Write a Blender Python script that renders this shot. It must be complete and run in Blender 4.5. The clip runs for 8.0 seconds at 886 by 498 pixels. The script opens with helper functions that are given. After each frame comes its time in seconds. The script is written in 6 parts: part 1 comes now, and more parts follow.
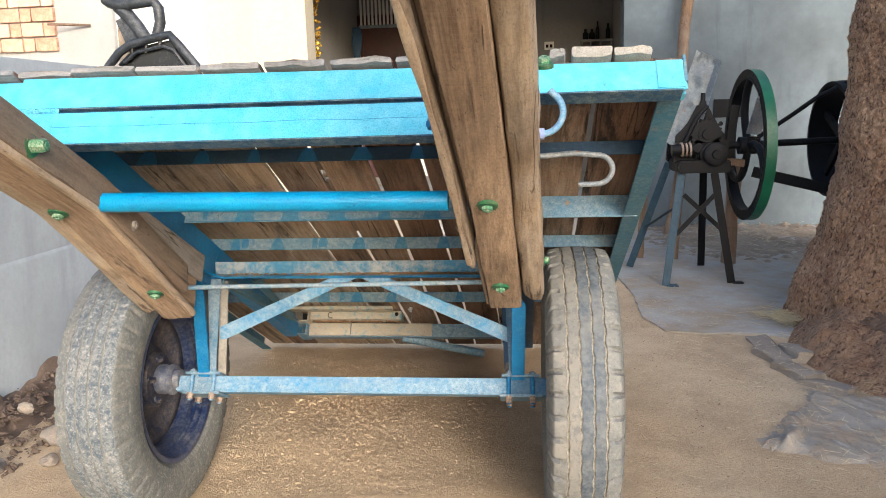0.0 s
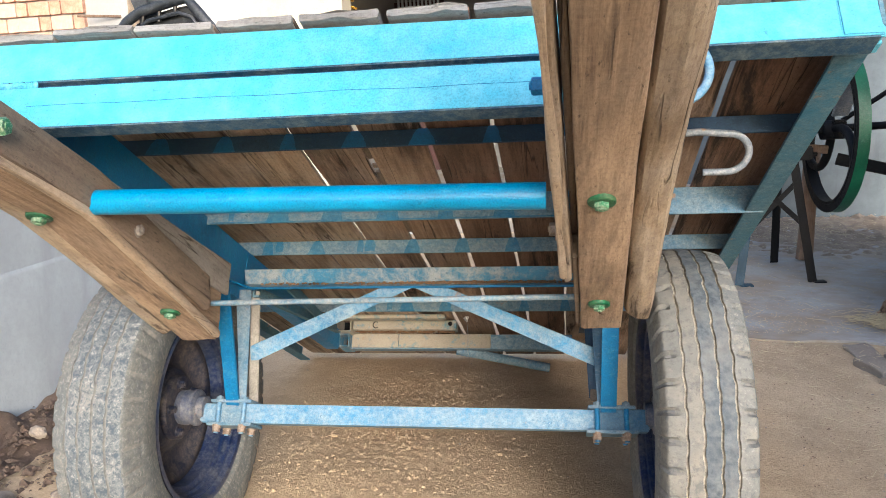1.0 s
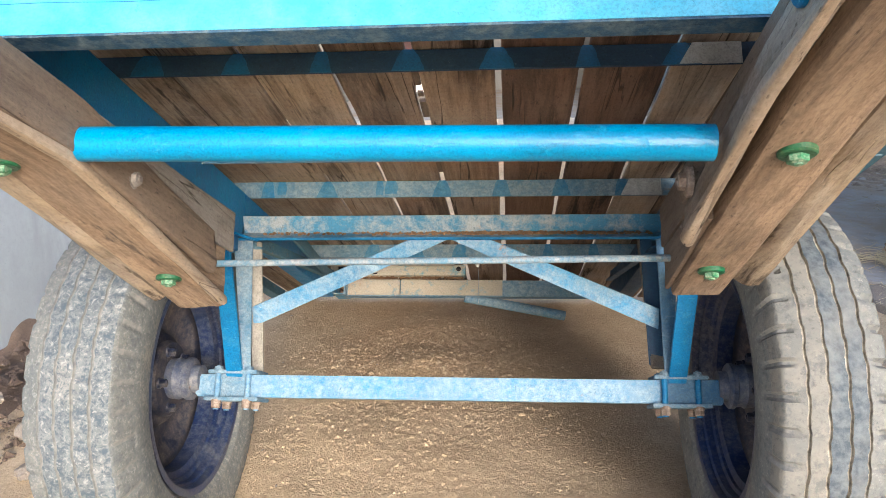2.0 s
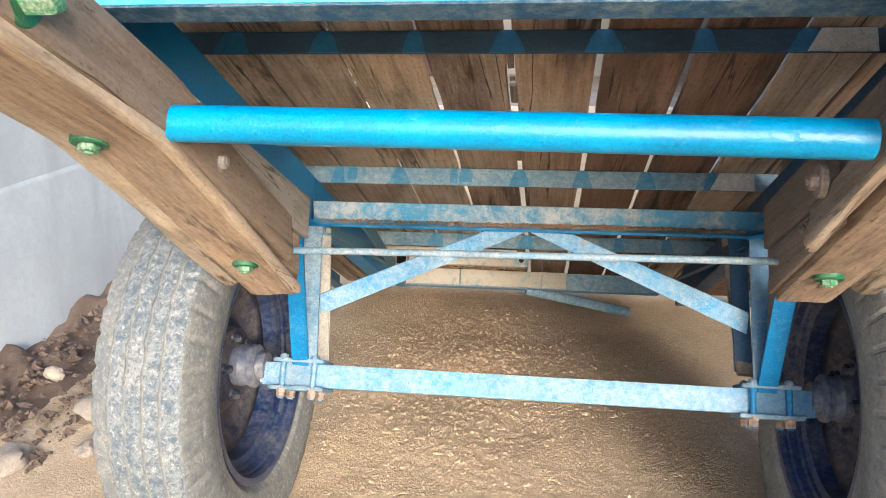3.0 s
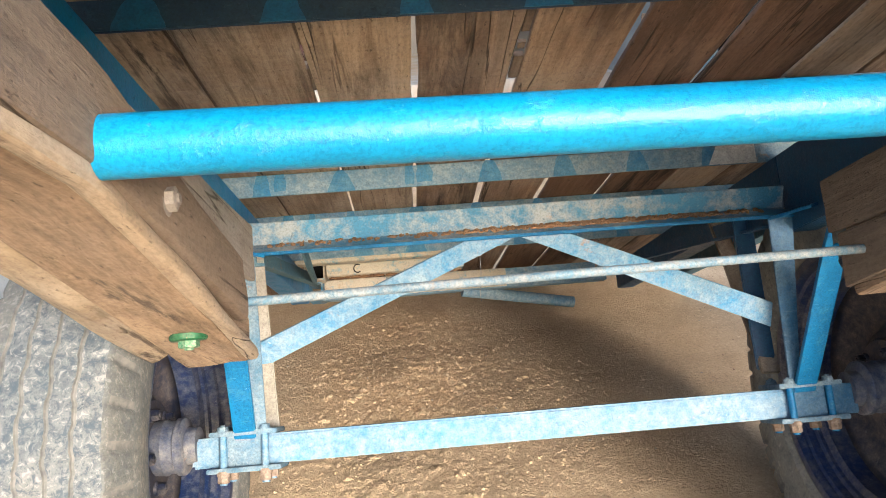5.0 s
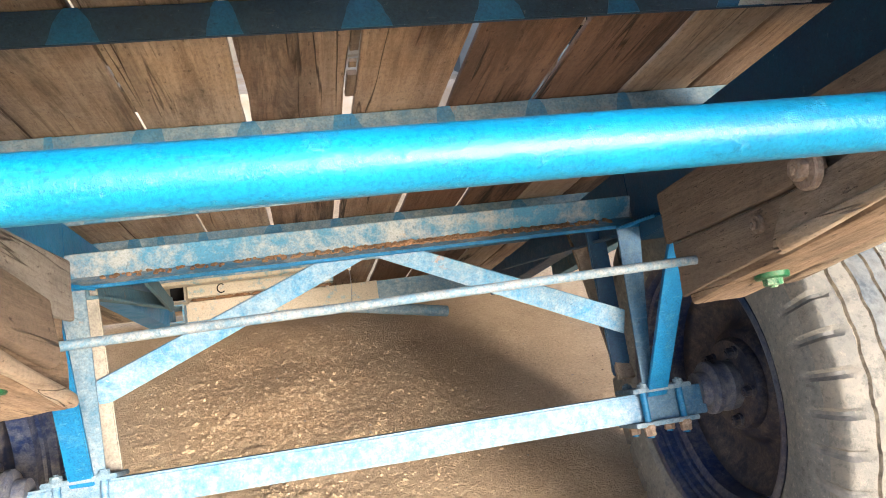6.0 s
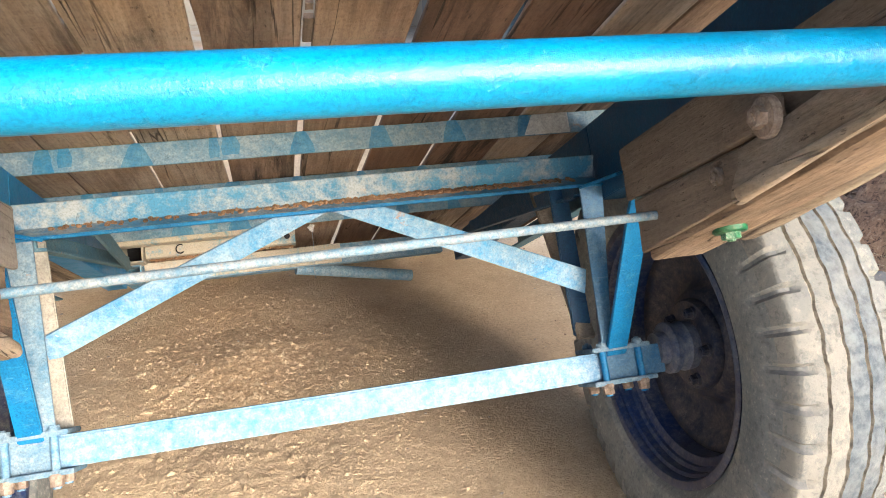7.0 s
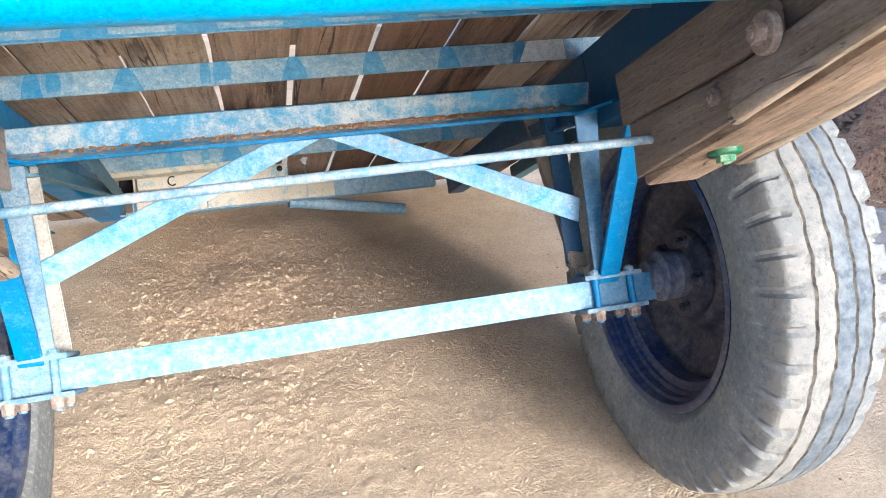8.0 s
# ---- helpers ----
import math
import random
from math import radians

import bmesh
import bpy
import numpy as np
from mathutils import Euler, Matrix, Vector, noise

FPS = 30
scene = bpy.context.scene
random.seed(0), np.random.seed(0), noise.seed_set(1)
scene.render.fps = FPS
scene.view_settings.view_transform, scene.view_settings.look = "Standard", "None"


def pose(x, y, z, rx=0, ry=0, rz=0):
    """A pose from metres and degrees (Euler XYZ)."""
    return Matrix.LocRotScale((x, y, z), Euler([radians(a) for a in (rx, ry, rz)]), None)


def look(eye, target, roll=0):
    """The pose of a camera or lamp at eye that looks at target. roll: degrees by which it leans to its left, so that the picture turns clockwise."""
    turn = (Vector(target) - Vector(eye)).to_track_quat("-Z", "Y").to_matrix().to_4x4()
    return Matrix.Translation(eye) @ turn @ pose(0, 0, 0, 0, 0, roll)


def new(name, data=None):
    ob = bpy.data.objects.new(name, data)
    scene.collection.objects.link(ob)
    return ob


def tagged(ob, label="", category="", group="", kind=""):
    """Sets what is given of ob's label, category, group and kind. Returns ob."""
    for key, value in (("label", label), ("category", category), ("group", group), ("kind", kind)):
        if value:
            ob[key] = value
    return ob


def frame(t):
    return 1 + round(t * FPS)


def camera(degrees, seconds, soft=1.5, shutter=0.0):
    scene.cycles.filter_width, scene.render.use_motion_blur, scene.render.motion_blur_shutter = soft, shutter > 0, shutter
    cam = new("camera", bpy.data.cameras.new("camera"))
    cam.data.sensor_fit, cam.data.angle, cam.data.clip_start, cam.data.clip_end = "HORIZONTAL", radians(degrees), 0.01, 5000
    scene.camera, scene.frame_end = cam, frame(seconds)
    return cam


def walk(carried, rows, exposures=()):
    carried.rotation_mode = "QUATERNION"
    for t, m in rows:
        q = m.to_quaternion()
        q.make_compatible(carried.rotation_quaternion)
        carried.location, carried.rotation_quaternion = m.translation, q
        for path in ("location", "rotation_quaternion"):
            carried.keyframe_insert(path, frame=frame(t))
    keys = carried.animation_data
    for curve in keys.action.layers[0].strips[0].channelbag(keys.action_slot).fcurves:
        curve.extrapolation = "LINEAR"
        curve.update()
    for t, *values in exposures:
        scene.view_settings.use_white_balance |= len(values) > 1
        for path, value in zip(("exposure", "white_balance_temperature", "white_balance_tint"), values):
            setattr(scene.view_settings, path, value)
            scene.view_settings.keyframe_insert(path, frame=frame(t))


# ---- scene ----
cam = camera(60.9, 8.0, 0.5)
PATH = [
    (0, (0.494, -2.077, 1.161), (0.278, -0.12, 0.808), -1.7),
    (0.3, (0.477, -1.989, 1.069), (0.359, -0.025, 0.714), -0.4),
    (0.5, (0.428, -1.893, 1.119), (0.284, 0.066, 0.742), -1.2),
    (0.7, (0.409, -1.797, 1.108), (0.182, 0.162, 0.775), -2.6),
    (1, (0.365, -1.715, 1.124), (0.056, 0.227, 0.758), -2.6),
    (1.2, (0.327, -1.664, 1.118), (-0.007, 0.264, 0.702), -2.2),
    (2.3, (0.091, -1.394, 1.127), (-0.049, 0.514, 0.544), -1.4),
    (2.5, (0.09, -1.38, 1.133), (-0.098, 0.525, 0.553), -1.8),
    (2.8, (0.063, -1.373, 1.111), (-0.166, 0.534, 0.553), -0.9),
    (3, (0.038, -1.383, 1.115), (-0.238, 0.504, 0.512), -0.6),
    (3.2, (0.007, -1.367, 1.086), (-0.272, 0.525, 0.503), 0.2),
    (3.5, (-0.025, -1.3, 1.078), (-0.265, 0.602, 0.51), 1.6),
    (3.7, (-0.049, -1.228, 1.085), (-0.205, 0.705, 0.597), 1.6),
    (4, (-0.066, -1.155, 1.114), (-0.162, 0.785, 0.638), -1.0),
    (4.2, (-0.097, -1.127, 1.112), (-0.152, 0.818, 0.649), -1.1),
    (5.3, (-0.201, -1.067, 1.078), (-0.03, 0.786, 0.345), -4.1),
    (5.5, (-0.171, -1.062, 1.085), (0.06, 0.778, 0.335), -4.3),
    (5.7, (-0.155, -1.062, 1.087), (0.15, 0.791, 0.397), -4.2),
    (6, (-0.121, -1.046, 1.096), (0.262, 0.8, 0.429), -2.6),
    (6.2, (-0.108, -1.05, 1.087), (0.314, 0.798, 0.445), -2.0),
    (6.5, (-0.102, -1.038, 1.092), (0.345, 0.797, 0.434), -1.7),
    (7, (-0.109, -1.044, 1.066), (0.346, 0.754, 0.33), -1.1),
    (7.5, (-0.112, -1.055, 1.045), (0.352, 0.683, 0.169), -0.8),
    (8, (-0.117, -1.055, 1.047), (0.342, 0.681, 0.166), -0.8),
]
EXPOSURES = [(0, 1.57, 6400, 11), (0.5, 1.58, 6150, 11), (1, 1.6, 6200, 11), (2.5, 1.92, 6050, 11), (3, 2.03, 6150, 11), (3.5, 2.12, 6150, 11), (4, 1.75, 6400, 11), (4.2, 1.75, 6400, 11), (5.5, 2.24, 6600, 12), (6, 2.3, 6600, 13), (6.5, 2.24, 6600, 12), (7, 2.25, 6400, 11), (7.5, 2.38, 5550, 11), (8, 2.43, 5500, 11)]
walk(cam, [(t, look(eye, target, roll)) for t, eye, target, roll in PATH], EXPOSURES)

# ---- light ----
world = bpy.data.worlds.new("sky")
scene.world = world
world.use_nodes = True
wn = world.node_tree
sky = wn.nodes.new("ShaderNodeTexSky")
sky.sky_type, sky.sun_disc = 'NISHITA', False
SUN_EL, SUN_AZ = 20.0, 158.0
sky.sun_elevation, sky.sun_rotation = radians(SUN_EL), radians(SUN_AZ)
sky.dust_density = 3.0
wn.links.new(sky.outputs[0], wn.nodes["Background"].inputs[0])
wn.nodes["Background"].inputs[1].default_value = 0.15
sun_data = bpy.data.lights.new("sun", 'SUN')
sun_data.energy, sun_data.angle, sun_data.color = 1.05, radians(20), (1.0, 0.96, 0.92)
sun = new("sun", sun_data)
az, el = radians(SUN_AZ), radians(SUN_EL)
sun_way = Vector((math.sin(az) * math.cos(el), math.cos(az) * math.cos(el), math.sin(el)))
sun.matrix_world = look(sun_way * 20, (0, 0, 0))


# ---- materials ----
class Mat:
    """A small builder of node materials."""

    def __init__(self, name, rough=0.8, metal=0.0):
        self.m = bpy.data.materials.new(name)
        self.m.use_nodes = True
        self.t = self.m.node_tree
        self.b = self.t.nodes["Principled BSDF"]
        self.b.inputs["Roughness"].default_value = rough
        self.b.inputs["Metallic"].default_value = metal
        self.co = self.t.nodes.new("ShaderNodeTexCoord").outputs["Object"]

    def node(self, kind, **inputs):
        n = self.t.nodes.new(kind)
        for k, v in inputs.items():
            if k in n.inputs:
                self.put(n.inputs[k], v)
        return n

    def put(self, socket, v):
        if hasattr(v, "is_linked"):
            self.t.links.new(v, socket)
        else:
            socket.default_value = v

    def mapped(self, rot=(0, 0, 0), scale=(1, 1, 1)):
        n = self.t.nodes.new("ShaderNodeMapping")
        self.t.links.new(self.co, n.inputs["Vector"])
        n.inputs["Rotation"].default_value = [radians(a) for a in rot]
        n.inputs["Scale"].default_value = scale
        return n.outputs[0]

    def noise(self, scale, detail=6, rough=0.6, vec=None, dist=0.0):
        n = self.t.nodes.new("ShaderNodeTexNoise")
        self.t.links.new(vec or self.co, n.inputs["Vector"])
        n.inputs["Scale"].default_value = scale
        n.inputs["Detail"].default_value = detail
        n.inputs["Roughness"].default_value = rough
        n.inputs["Distortion"].default_value = dist
        return n.outputs["Fac"]

    def voronoi(self, scale, vec=None, feature='F1'):
        n = self.t.nodes.new("ShaderNodeTexVoronoi")
        n.feature = feature
        self.t.links.new(vec or self.co, n.inputs["Vector"])
        n.inputs["Scale"].default_value = scale
        return n.outputs["Distance"]

    def ramp(self, fac, lo, hi, a=0.0, b=1.0):
        n = self.t.nodes.new("ShaderNodeMapRange")
        self.t.links.new(fac, n.inputs["Value"])
        for k, v in (("From Min", lo), ("From Max", hi), ("To Min", a), ("To Max", b)):
            n.inputs[k].default_value = v
        return n.outputs[0]

    def mix(self, fac, a, b, how='MIX'):
        n = self.t.nodes.new("ShaderNodeMix")
        n.data_type, n.blend_type = 'RGBA', how
        self.put(n.inputs[0], fac)
        for sock, v in ((n.inputs[6], a), (n.inputs[7], b)):
            self.put(sock, v if hasattr(v, "is_linked") else (*v, 1.0))
        return n.outputs[2]

    def rand(self):
        return self.t.nodes.new("ShaderNodeObjectInfo").outputs["Random"]

    def island(self):
        return self.t.nodes.new("ShaderNodeNewGeometry").outputs["Random Per Island"]

    def math(self, op, a, b):
        n = self.t.nodes.new("ShaderNodeMath")
        n.operation = op
        self.put(n.inputs[0], a)
        self.put(n.inputs[1], b)
        return n.outputs[0]

    def colour(self, c):
        self.put(self.b.inputs["Base Color"], c if hasattr(c, "is_linked") else (*c, 1.0))

    def roughness(self, v):
        self.put(self.b.inputs["Roughness"], v)

    def bump(self, height, strength=0.3, distance=0.01):
        n = self.t.nodes.new("ShaderNodeBump")
        n.inputs["Strength"].default_value = strength
        n.inputs["Distance"].default_value = distance
        self.t.links.new(height, n.inputs["Height"])
        self.t.links.new(n.outputs[0], self.b.inputs["Normal"])


def paint(name, base, dust=(0.5, 0.5, 0.47), amount=0.4, rough=0.45, rust=0.0, scale=9.0, metal=0.0, soft=0.16, fleck=0.35, tone=0.35, gloss=0.5, relief=0.3):
    """Brushed enamel over steel, with worn and dusty patches, pale chips and brush streaks."""
    k = Mat(name, rough, metal)
    k.b.inputs["Specular IOR Level"].default_value = gloss
    grain, fine, broad = k.noise(320, 3, 0.6), k.noise(scale * 9, 6, 0.7), k.noise(scale * 1.6, 6, 0.65)
    both = k.math('ADD', k.math('MULTIPLY', fine, 0.55), k.math('MULTIPLY', broad, 0.45))
    lo = 0.5 + (0.5 - amount) * 0.36
    worn = k.ramp(both, lo - soft / 2, lo + soft / 2)
    hue = k.mix(k.ramp(k.noise(scale * 0.5, 4), 0.3, 0.7), tuple(c * (1 - tone) for c in base), tuple(min(1, c * (1 + tone * 0.8)) for c in base))
    c = k.mix(worn, hue, k.mix(k.ramp(fine, 0.35, 0.65), tuple(d * 0.78 for d in dust), dust))
    chips = k.ramp(k.noise(max(90.0, scale * 12), 6, 0.75), 0.645, 0.685, 0.0, fleck)
    c = k.mix(chips, c, tuple(min(1.0, 0.65 * d + 0.18) for d in dust))
    nicks = k.ramp(k.noise(max(70.0, scale * 8), 6, 0.78, dist=0.6), 0.385, 0.34, 0.0, 0.55)
    c = k.mix(nicks, c, tuple(0.35 * b for b in base))
    if rust:
        c = k.mix(k.ramp(k.noise(scale * 1.7, 8, 0.7), 0.64 - rust * 0.2, 0.70 - rust * 0.2, 0.0, 0.85), c, (0.30, 0.17, 0.09))
    c = k.mix(k.ramp(grain, 0.34, 0.56, 0.26, 0.0), c, (0.0, 0.0, 0.0))
    scuff = k.noise(1.0, 5, 0.75, k.mapped(rot=(12, 8, 31), scale=(40, 190, 190)))
    c = k.mix(k.ramp(scuff, 0.60, 0.68, 0.0, 0.55 * fleck), c, tuple(min(1.0, 0.8 * d + 0.12) for d in dust))
    k.colour(c)
    k.roughness(k.math('ADD', k.math('MULTIPLY', worn, 0.3), rough))
    k.bump(k.math('ADD', k.math('MULTIPLY', fine, 0.7), k.math('ADD', k.math('MULTIPLY', worn, 0.3), k.math('MULTIPLY', chips, -0.6))), relief, 0.003)
    return k.m


def wood(name, dark, light, rot=(0, 0, 0), stain=0.3, grey=0.2, rough=0.85, vary=0.5, grain=1.0, black=(0.03, 0.022, 0.016), dusty=(0.42, 0.39, 0.36), cracks=0.8, red=0.0, saw=0.1):
    """Weathered timber whose grain runs along local y after the turn: soft fibres, grime, black soaking, long thin shakes and pits."""
    k = Mat(name, rough)
    r = k.rand()
    shift = k.node("ShaderNodeVectorMath")
    shift.operation = 'ADD'
    comb = k.node("ShaderNodeCombineXYZ", X=k.math('MULTIPLY', r, 37.0), Y=k.math('MULTIPLY', r, 11.0), Z=k.math('MULTIPLY', r, 5.0))
    k.t.links.new(k.mapped(rot), shift.inputs[0])
    k.t.links.new(comb.outputs[0], shift.inputs[1])
    base = shift.outputs[0]

    def stretched(sx, sy, sz):
        n = k.t.nodes.new("ShaderNodeVectorMath")
        n.operation = 'MULTIPLY'
        k.t.links.new(base, n.inputs[0])
        n.inputs[1].default_value = (sx, sy, sz)
        return n.outputs[0]

    fibre = k.noise(1.0, 5, 0.65, stretched(130 * grain, 5.0, 130 * grain), 0.2)
    tone = k.noise(1.0, 6, 0.62, stretched(11, 2.0, 11), 0.5)
    cloud = k.noise(1.0, 6, 0.65, stretched(7, 5, 7), 0.2)
    fine = k.noise(1.0, 4, 0.7, stretched(240, 110, 240))
    teeth = k.noise(1.0, 3, 0.6, stretched(9, 210, 9), 0.6)
    c = k.mix(k.ramp(k.math('ADD', k.math('MULTIPLY', tone, 0.55), k.math('MULTIPLY', fibre, 0.45)), 0.37, 0.61), dark, light)
    c = k.mix(k.math('MULTIPLY', r, vary), c, tuple(0.6 * d for d in dark))
    if red:
        c = k.mix(k.ramp(tone, 0.42, 0.62, red, 0.15 * red), c, (0.21, 0.105, 0.062))
    c = k.mix(k.ramp(teeth, 0.50, 0.68, 0.0, saw * 2.2), c, light)
    c = k.mix(k.ramp(cloud, 0.42, 0.66, 0.0, grey), c, dusty)
    soak = k.noise(1.0, 6, 0.72, stretched(26, 2.6, 26), 0.5)
    where = k.ramp(k.noise(1.0, 3, 0.5, stretched(5, 1.3, 5)), 0.40, 0.60)
    c = k.mix(k.math('MULTIPLY', k.ramp(soak, 0.60 - 0.08 * stain, 0.67 - 0.05 * stain, 0.0, min(1.0, 1.5 * stain)), where), c, black)
    wander = k.noise(1.0, 3, 0.5, stretched(30 * grain, 1.0, 30 * grain), 0.15)
    shake = k.ramp(k.math('ABSOLUTE', k.math('SUBTRACT', wander, 0.5), 0.0), 0.002, 0.011, 1.0, 0.0)
    shake = k.math('MULTIPLY', shake, k.ramp(k.noise(1.0, 2, 0.5, stretched(9, 2.2, 9)), 0.52, 0.60))
    c = k.mix(k.math('MULTIPLY', shake, cracks), c, black)
    pits = k.ramp(k.noise(1.0, 4, 0.7, stretched(170, 45, 170)), 0.38, 0.31, 0.0, 0.6)
    c = k.mix(pits, c, tuple(0.28 * d for d in dark))
    c = k.mix(k.ramp(fine, 0.36, 0.54, 0.26, 0.0), c, tuple(0.35 * d for d in dark))
    k.colour(c)
    h = k.math('ADD', k.math('ADD', k.math('MULTIPLY', fibre, 0.55), k.math('MULTIPLY', fine, 0.35)), k.math('MULTIPLY', teeth, 1.6 * saw))
    k.bump(k.math('SUBTRACT', h, k.math('ADD', k.math('MULTIPLY', shake, 1.6), k.math('MULTIPLY', pits, 0.7))), 0.8, 0.005)
    return k.m


def earthy(name, lo, hi, spots, scale=3.0, bump=0.6, dist=0.012, loose=False, patch=None, brown_spot=None):
    """Crumbled earth: broad tone, trodden smooth in places and flaky in others, with pale and dark grit."""
    k = Mat(name, 0.95)
    broad, mid, fine = k.noise(scale * 0.5, 5, 0.6), k.noise(scale * 9, 6, 0.7), k.noise(scale * 40, 6, 0.75)
    warp = k.node("ShaderNodeVectorMath")
    warp.operation = 'MULTIPLY_ADD'
    n = k.t.nodes.new("ShaderNodeTexNoise")
    k.t.links.new(k.co, n.inputs["Vector"])
    n.inputs["Scale"].default_value = scale * 7
    k.t.links.new(n.outputs["Color"], warp.inputs[0])
    warp.inputs[1].default_value = (0.10 / scale, 0.10 / scale, 0.10 / scale)
    k.t.links.new(k.co, warp.inputs[2])
    flakes, grit = k.voronoi(scale * 26, warp.outputs[0]), k.voronoi(scale * 60, warp.outputs[0])
    crumbly = k.ramp(k.noise(scale * 0.8, 4, 0.6), 0.44, 0.62, 0.2, 1.0)
    c = k.mix(k.ramp(broad, 0.35, 0.65), lo, hi)
    c = k.mix(k.ramp(k.noise(scale * 1.3, 6, 0.7), 0.44, 0.66, 0.0, 0.5), c, tuple(0.66 * h for h in lo))
    c = k.mix(k.math('MULTIPLY', k.ramp(flakes, 0.42, 0.10, 0.0, 0.22), crumbly), c, tuple(min(1.0, 1.25 * h) for h in hi))
    c = k.mix(k.math('MULTIPLY', k.ramp(mid, 0.44, 0.30, 0.0, 0.35), crumbly), c, tuple(0.5 * h for h in lo))
    c = k.mix(k.ramp(fine, 0.54, 0.65, 0.0, 0.52), c, tuple(min(1.0, 1.22 * h) for h in hi))
    c = k.mix(k.ramp(fine, 0.46, 0.36, 0.0, 0.55), c, tuple(0.5 * h for h in lo))
    c = k.mix(k.ramp(k.voronoi(scale * 9), 0.07, 0.03, 0.0, 0.7), c, spots)
    if patch:
        far = k.t.nodes.new("ShaderNodeVectorMath")
        far.operation = 'DISTANCE'
        k.t.links.new(k.co, far.inputs[0])
        far.inputs[1].default_value = (patch[0], patch[1], 0.0)
        edge = k.math('ADD', far.outputs["Value"], k.math('MULTIPLY', k.math('SUBTRACT', k.noise(6.0, 5, 0.65), 0.5), 0.5))
        c = k.mix(k.ramp(edge, patch[2], patch[2] * 0.45, 0.0, 0.60), c, k.mix(k.ramp(fine, 0.40, 0.60), (0.20, 0.128, 0.075), (0.47, 0.325, 0.20)))
    # round area with a wavering edge, mixed towards darker brown
    if brown_spot:
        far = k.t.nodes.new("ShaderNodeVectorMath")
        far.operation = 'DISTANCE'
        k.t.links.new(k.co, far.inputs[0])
        far.inputs[1].default_value = (brown_spot[0], brown_spot[1], 0.0)
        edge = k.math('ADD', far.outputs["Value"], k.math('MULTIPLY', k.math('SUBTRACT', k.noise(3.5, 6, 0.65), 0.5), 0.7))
        c = k.mix(k.ramp(edge, brown_spot[2], brown_spot[2] * 0.6, 0.0, 0.42), c, k.mix(k.ramp(fine, 0.38, 0.62), (0.20, 0.138, 0.090), (0.33, 0.242, 0.165)))
    if loose:
        c = k.mix(k.ramp(k.island(), 0.6, 1.0, 0.0, 0.35), c, tuple(min(1.0, 1.2 * h) for h in hi))
    k.colour(c)
    h = k.math('ADD', k.math('MULTIPLY', flakes, -0.35), k.math('MULTIPLY', grit, -0.5))
    h = k.math('ADD', k.math('MULTIPLY', k.math('ADD', h, k.math('MULTIPLY', mid, 0.9)), crumbly), k.math('MULTIPLY', fine, 0.8))
    k.bump(h, bump, dist)
    return k.m


def plaster(name, base, stain, amount=0.35, scale=1.2, dirt=None):
    k = Mat(name, 0.9)
    broad, fine = k.noise(scale, 7, 0.65), k.noise(scale * 25, 5, 0.6)
    runs = k.noise(1.0, 5, 0.6, k.mapped(scale=(5, 5, 0.8)), 0.4)
    c = k.mix(k.ramp(broad, 0.38, 0.68, 0.0, amount * 1.6), base, stain)
    c = k.mix(k.ramp(runs, 0.55, 0.75, 0.0, amount), c, tuple(0.7 * s for s in stain))
    c = k.mix(k.ramp(fine, 0.42, 0.66, 0.0, 0.3), c, tuple(0.7 * b for b in base))
    c = k.mix(k.ramp(k.noise(scale * 90, 5, 0.75), 0.42, 0.30, 0.0, 0.5), c, tuple(0.5 * b for b in base))
    k.colour(c)
    k.bump(k.math('ADD', broad, k.math('MULTIPLY', fine, 0.35)), 0.3, 0.01)
    return k.m


BRIGHT = paint("bright_blue_enamel", (0.050, 0.415, 0.615), (0.17, 0.49, 0.66), 0.26, 0.38, soft=0.34, fleck=0.12, tone=0.18, scale=3, relief=0.12)
TUBE = paint("glossy_blue_enamel", (0.0002, 0.215, 0.43), (0.03, 0.28, 0.47), 0.12, 0.30, scale=7, soft=0.14, fleck=0.2, tone=0.34, relief=0.65, gloss=0.36)
FADED = paint("faded_blue_paint", (0.016, 0.195, 0.40), (0.235, 0.340, 0.435), 0.56, 0.45, rust=0.03, scale=9, soft=0.24, tone=0.3, fleck=0.7)
GREYED = paint("dusty_blue_paint", (0.02, 0.14, 0.265), (0.215, 0.29, 0.35), 0.60, 0.55, rust=0.03, scale=8, soft=0.28, tone=0.3, fleck=0.6)
STRUT = paint("blue_strut_paint", (0.0015, 0.14, 0.33), (0.05, 0.22, 0.37), 0.24, 0.5, scale=12, soft=0.16, fleck=0.6, gloss=0.3)
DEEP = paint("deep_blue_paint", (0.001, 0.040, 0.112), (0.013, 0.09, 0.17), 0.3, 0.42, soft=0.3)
# brighter copy of the sill paint, for the sill that catches the light
LITSILL = paint("lit_side_sill_paint", (0.0008, 0.150, 0.375), (0.04, 0.24, 0.42), 0.30, 0.40, scale=5, soft=0.2, tone=0.5)
TEAL = paint("dusty_teal_paint", (0.014, 0.115, 0.195), (0.13, 0.22, 0.27), 0.45, 0.55, rust=0.03, soft=0.22)
MIDBLUE = paint("dull_blue_paint", (0.006, 0.105, 0.235), (0.12, 0.215, 0.30), 0.42, 0.5, rust=0.03, scale=7, soft=0.26, fleck=0.5)
RUSTY = paint("rusty_blue_paint", (0.030, 0.185, 0.33), (0.285, 0.325, 0.350), 0.50, 0.6, rust=0.06, scale=4, soft=0.12)
SHADESLATE = paint("slate_paint_with_rail_shade", (0.002, 0.028, 0.078), (0.028, 0.066, 0.115), 0.40, 0.6, scale=11, soft=0.3)
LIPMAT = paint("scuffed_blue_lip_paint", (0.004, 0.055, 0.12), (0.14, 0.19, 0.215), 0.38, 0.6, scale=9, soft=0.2)
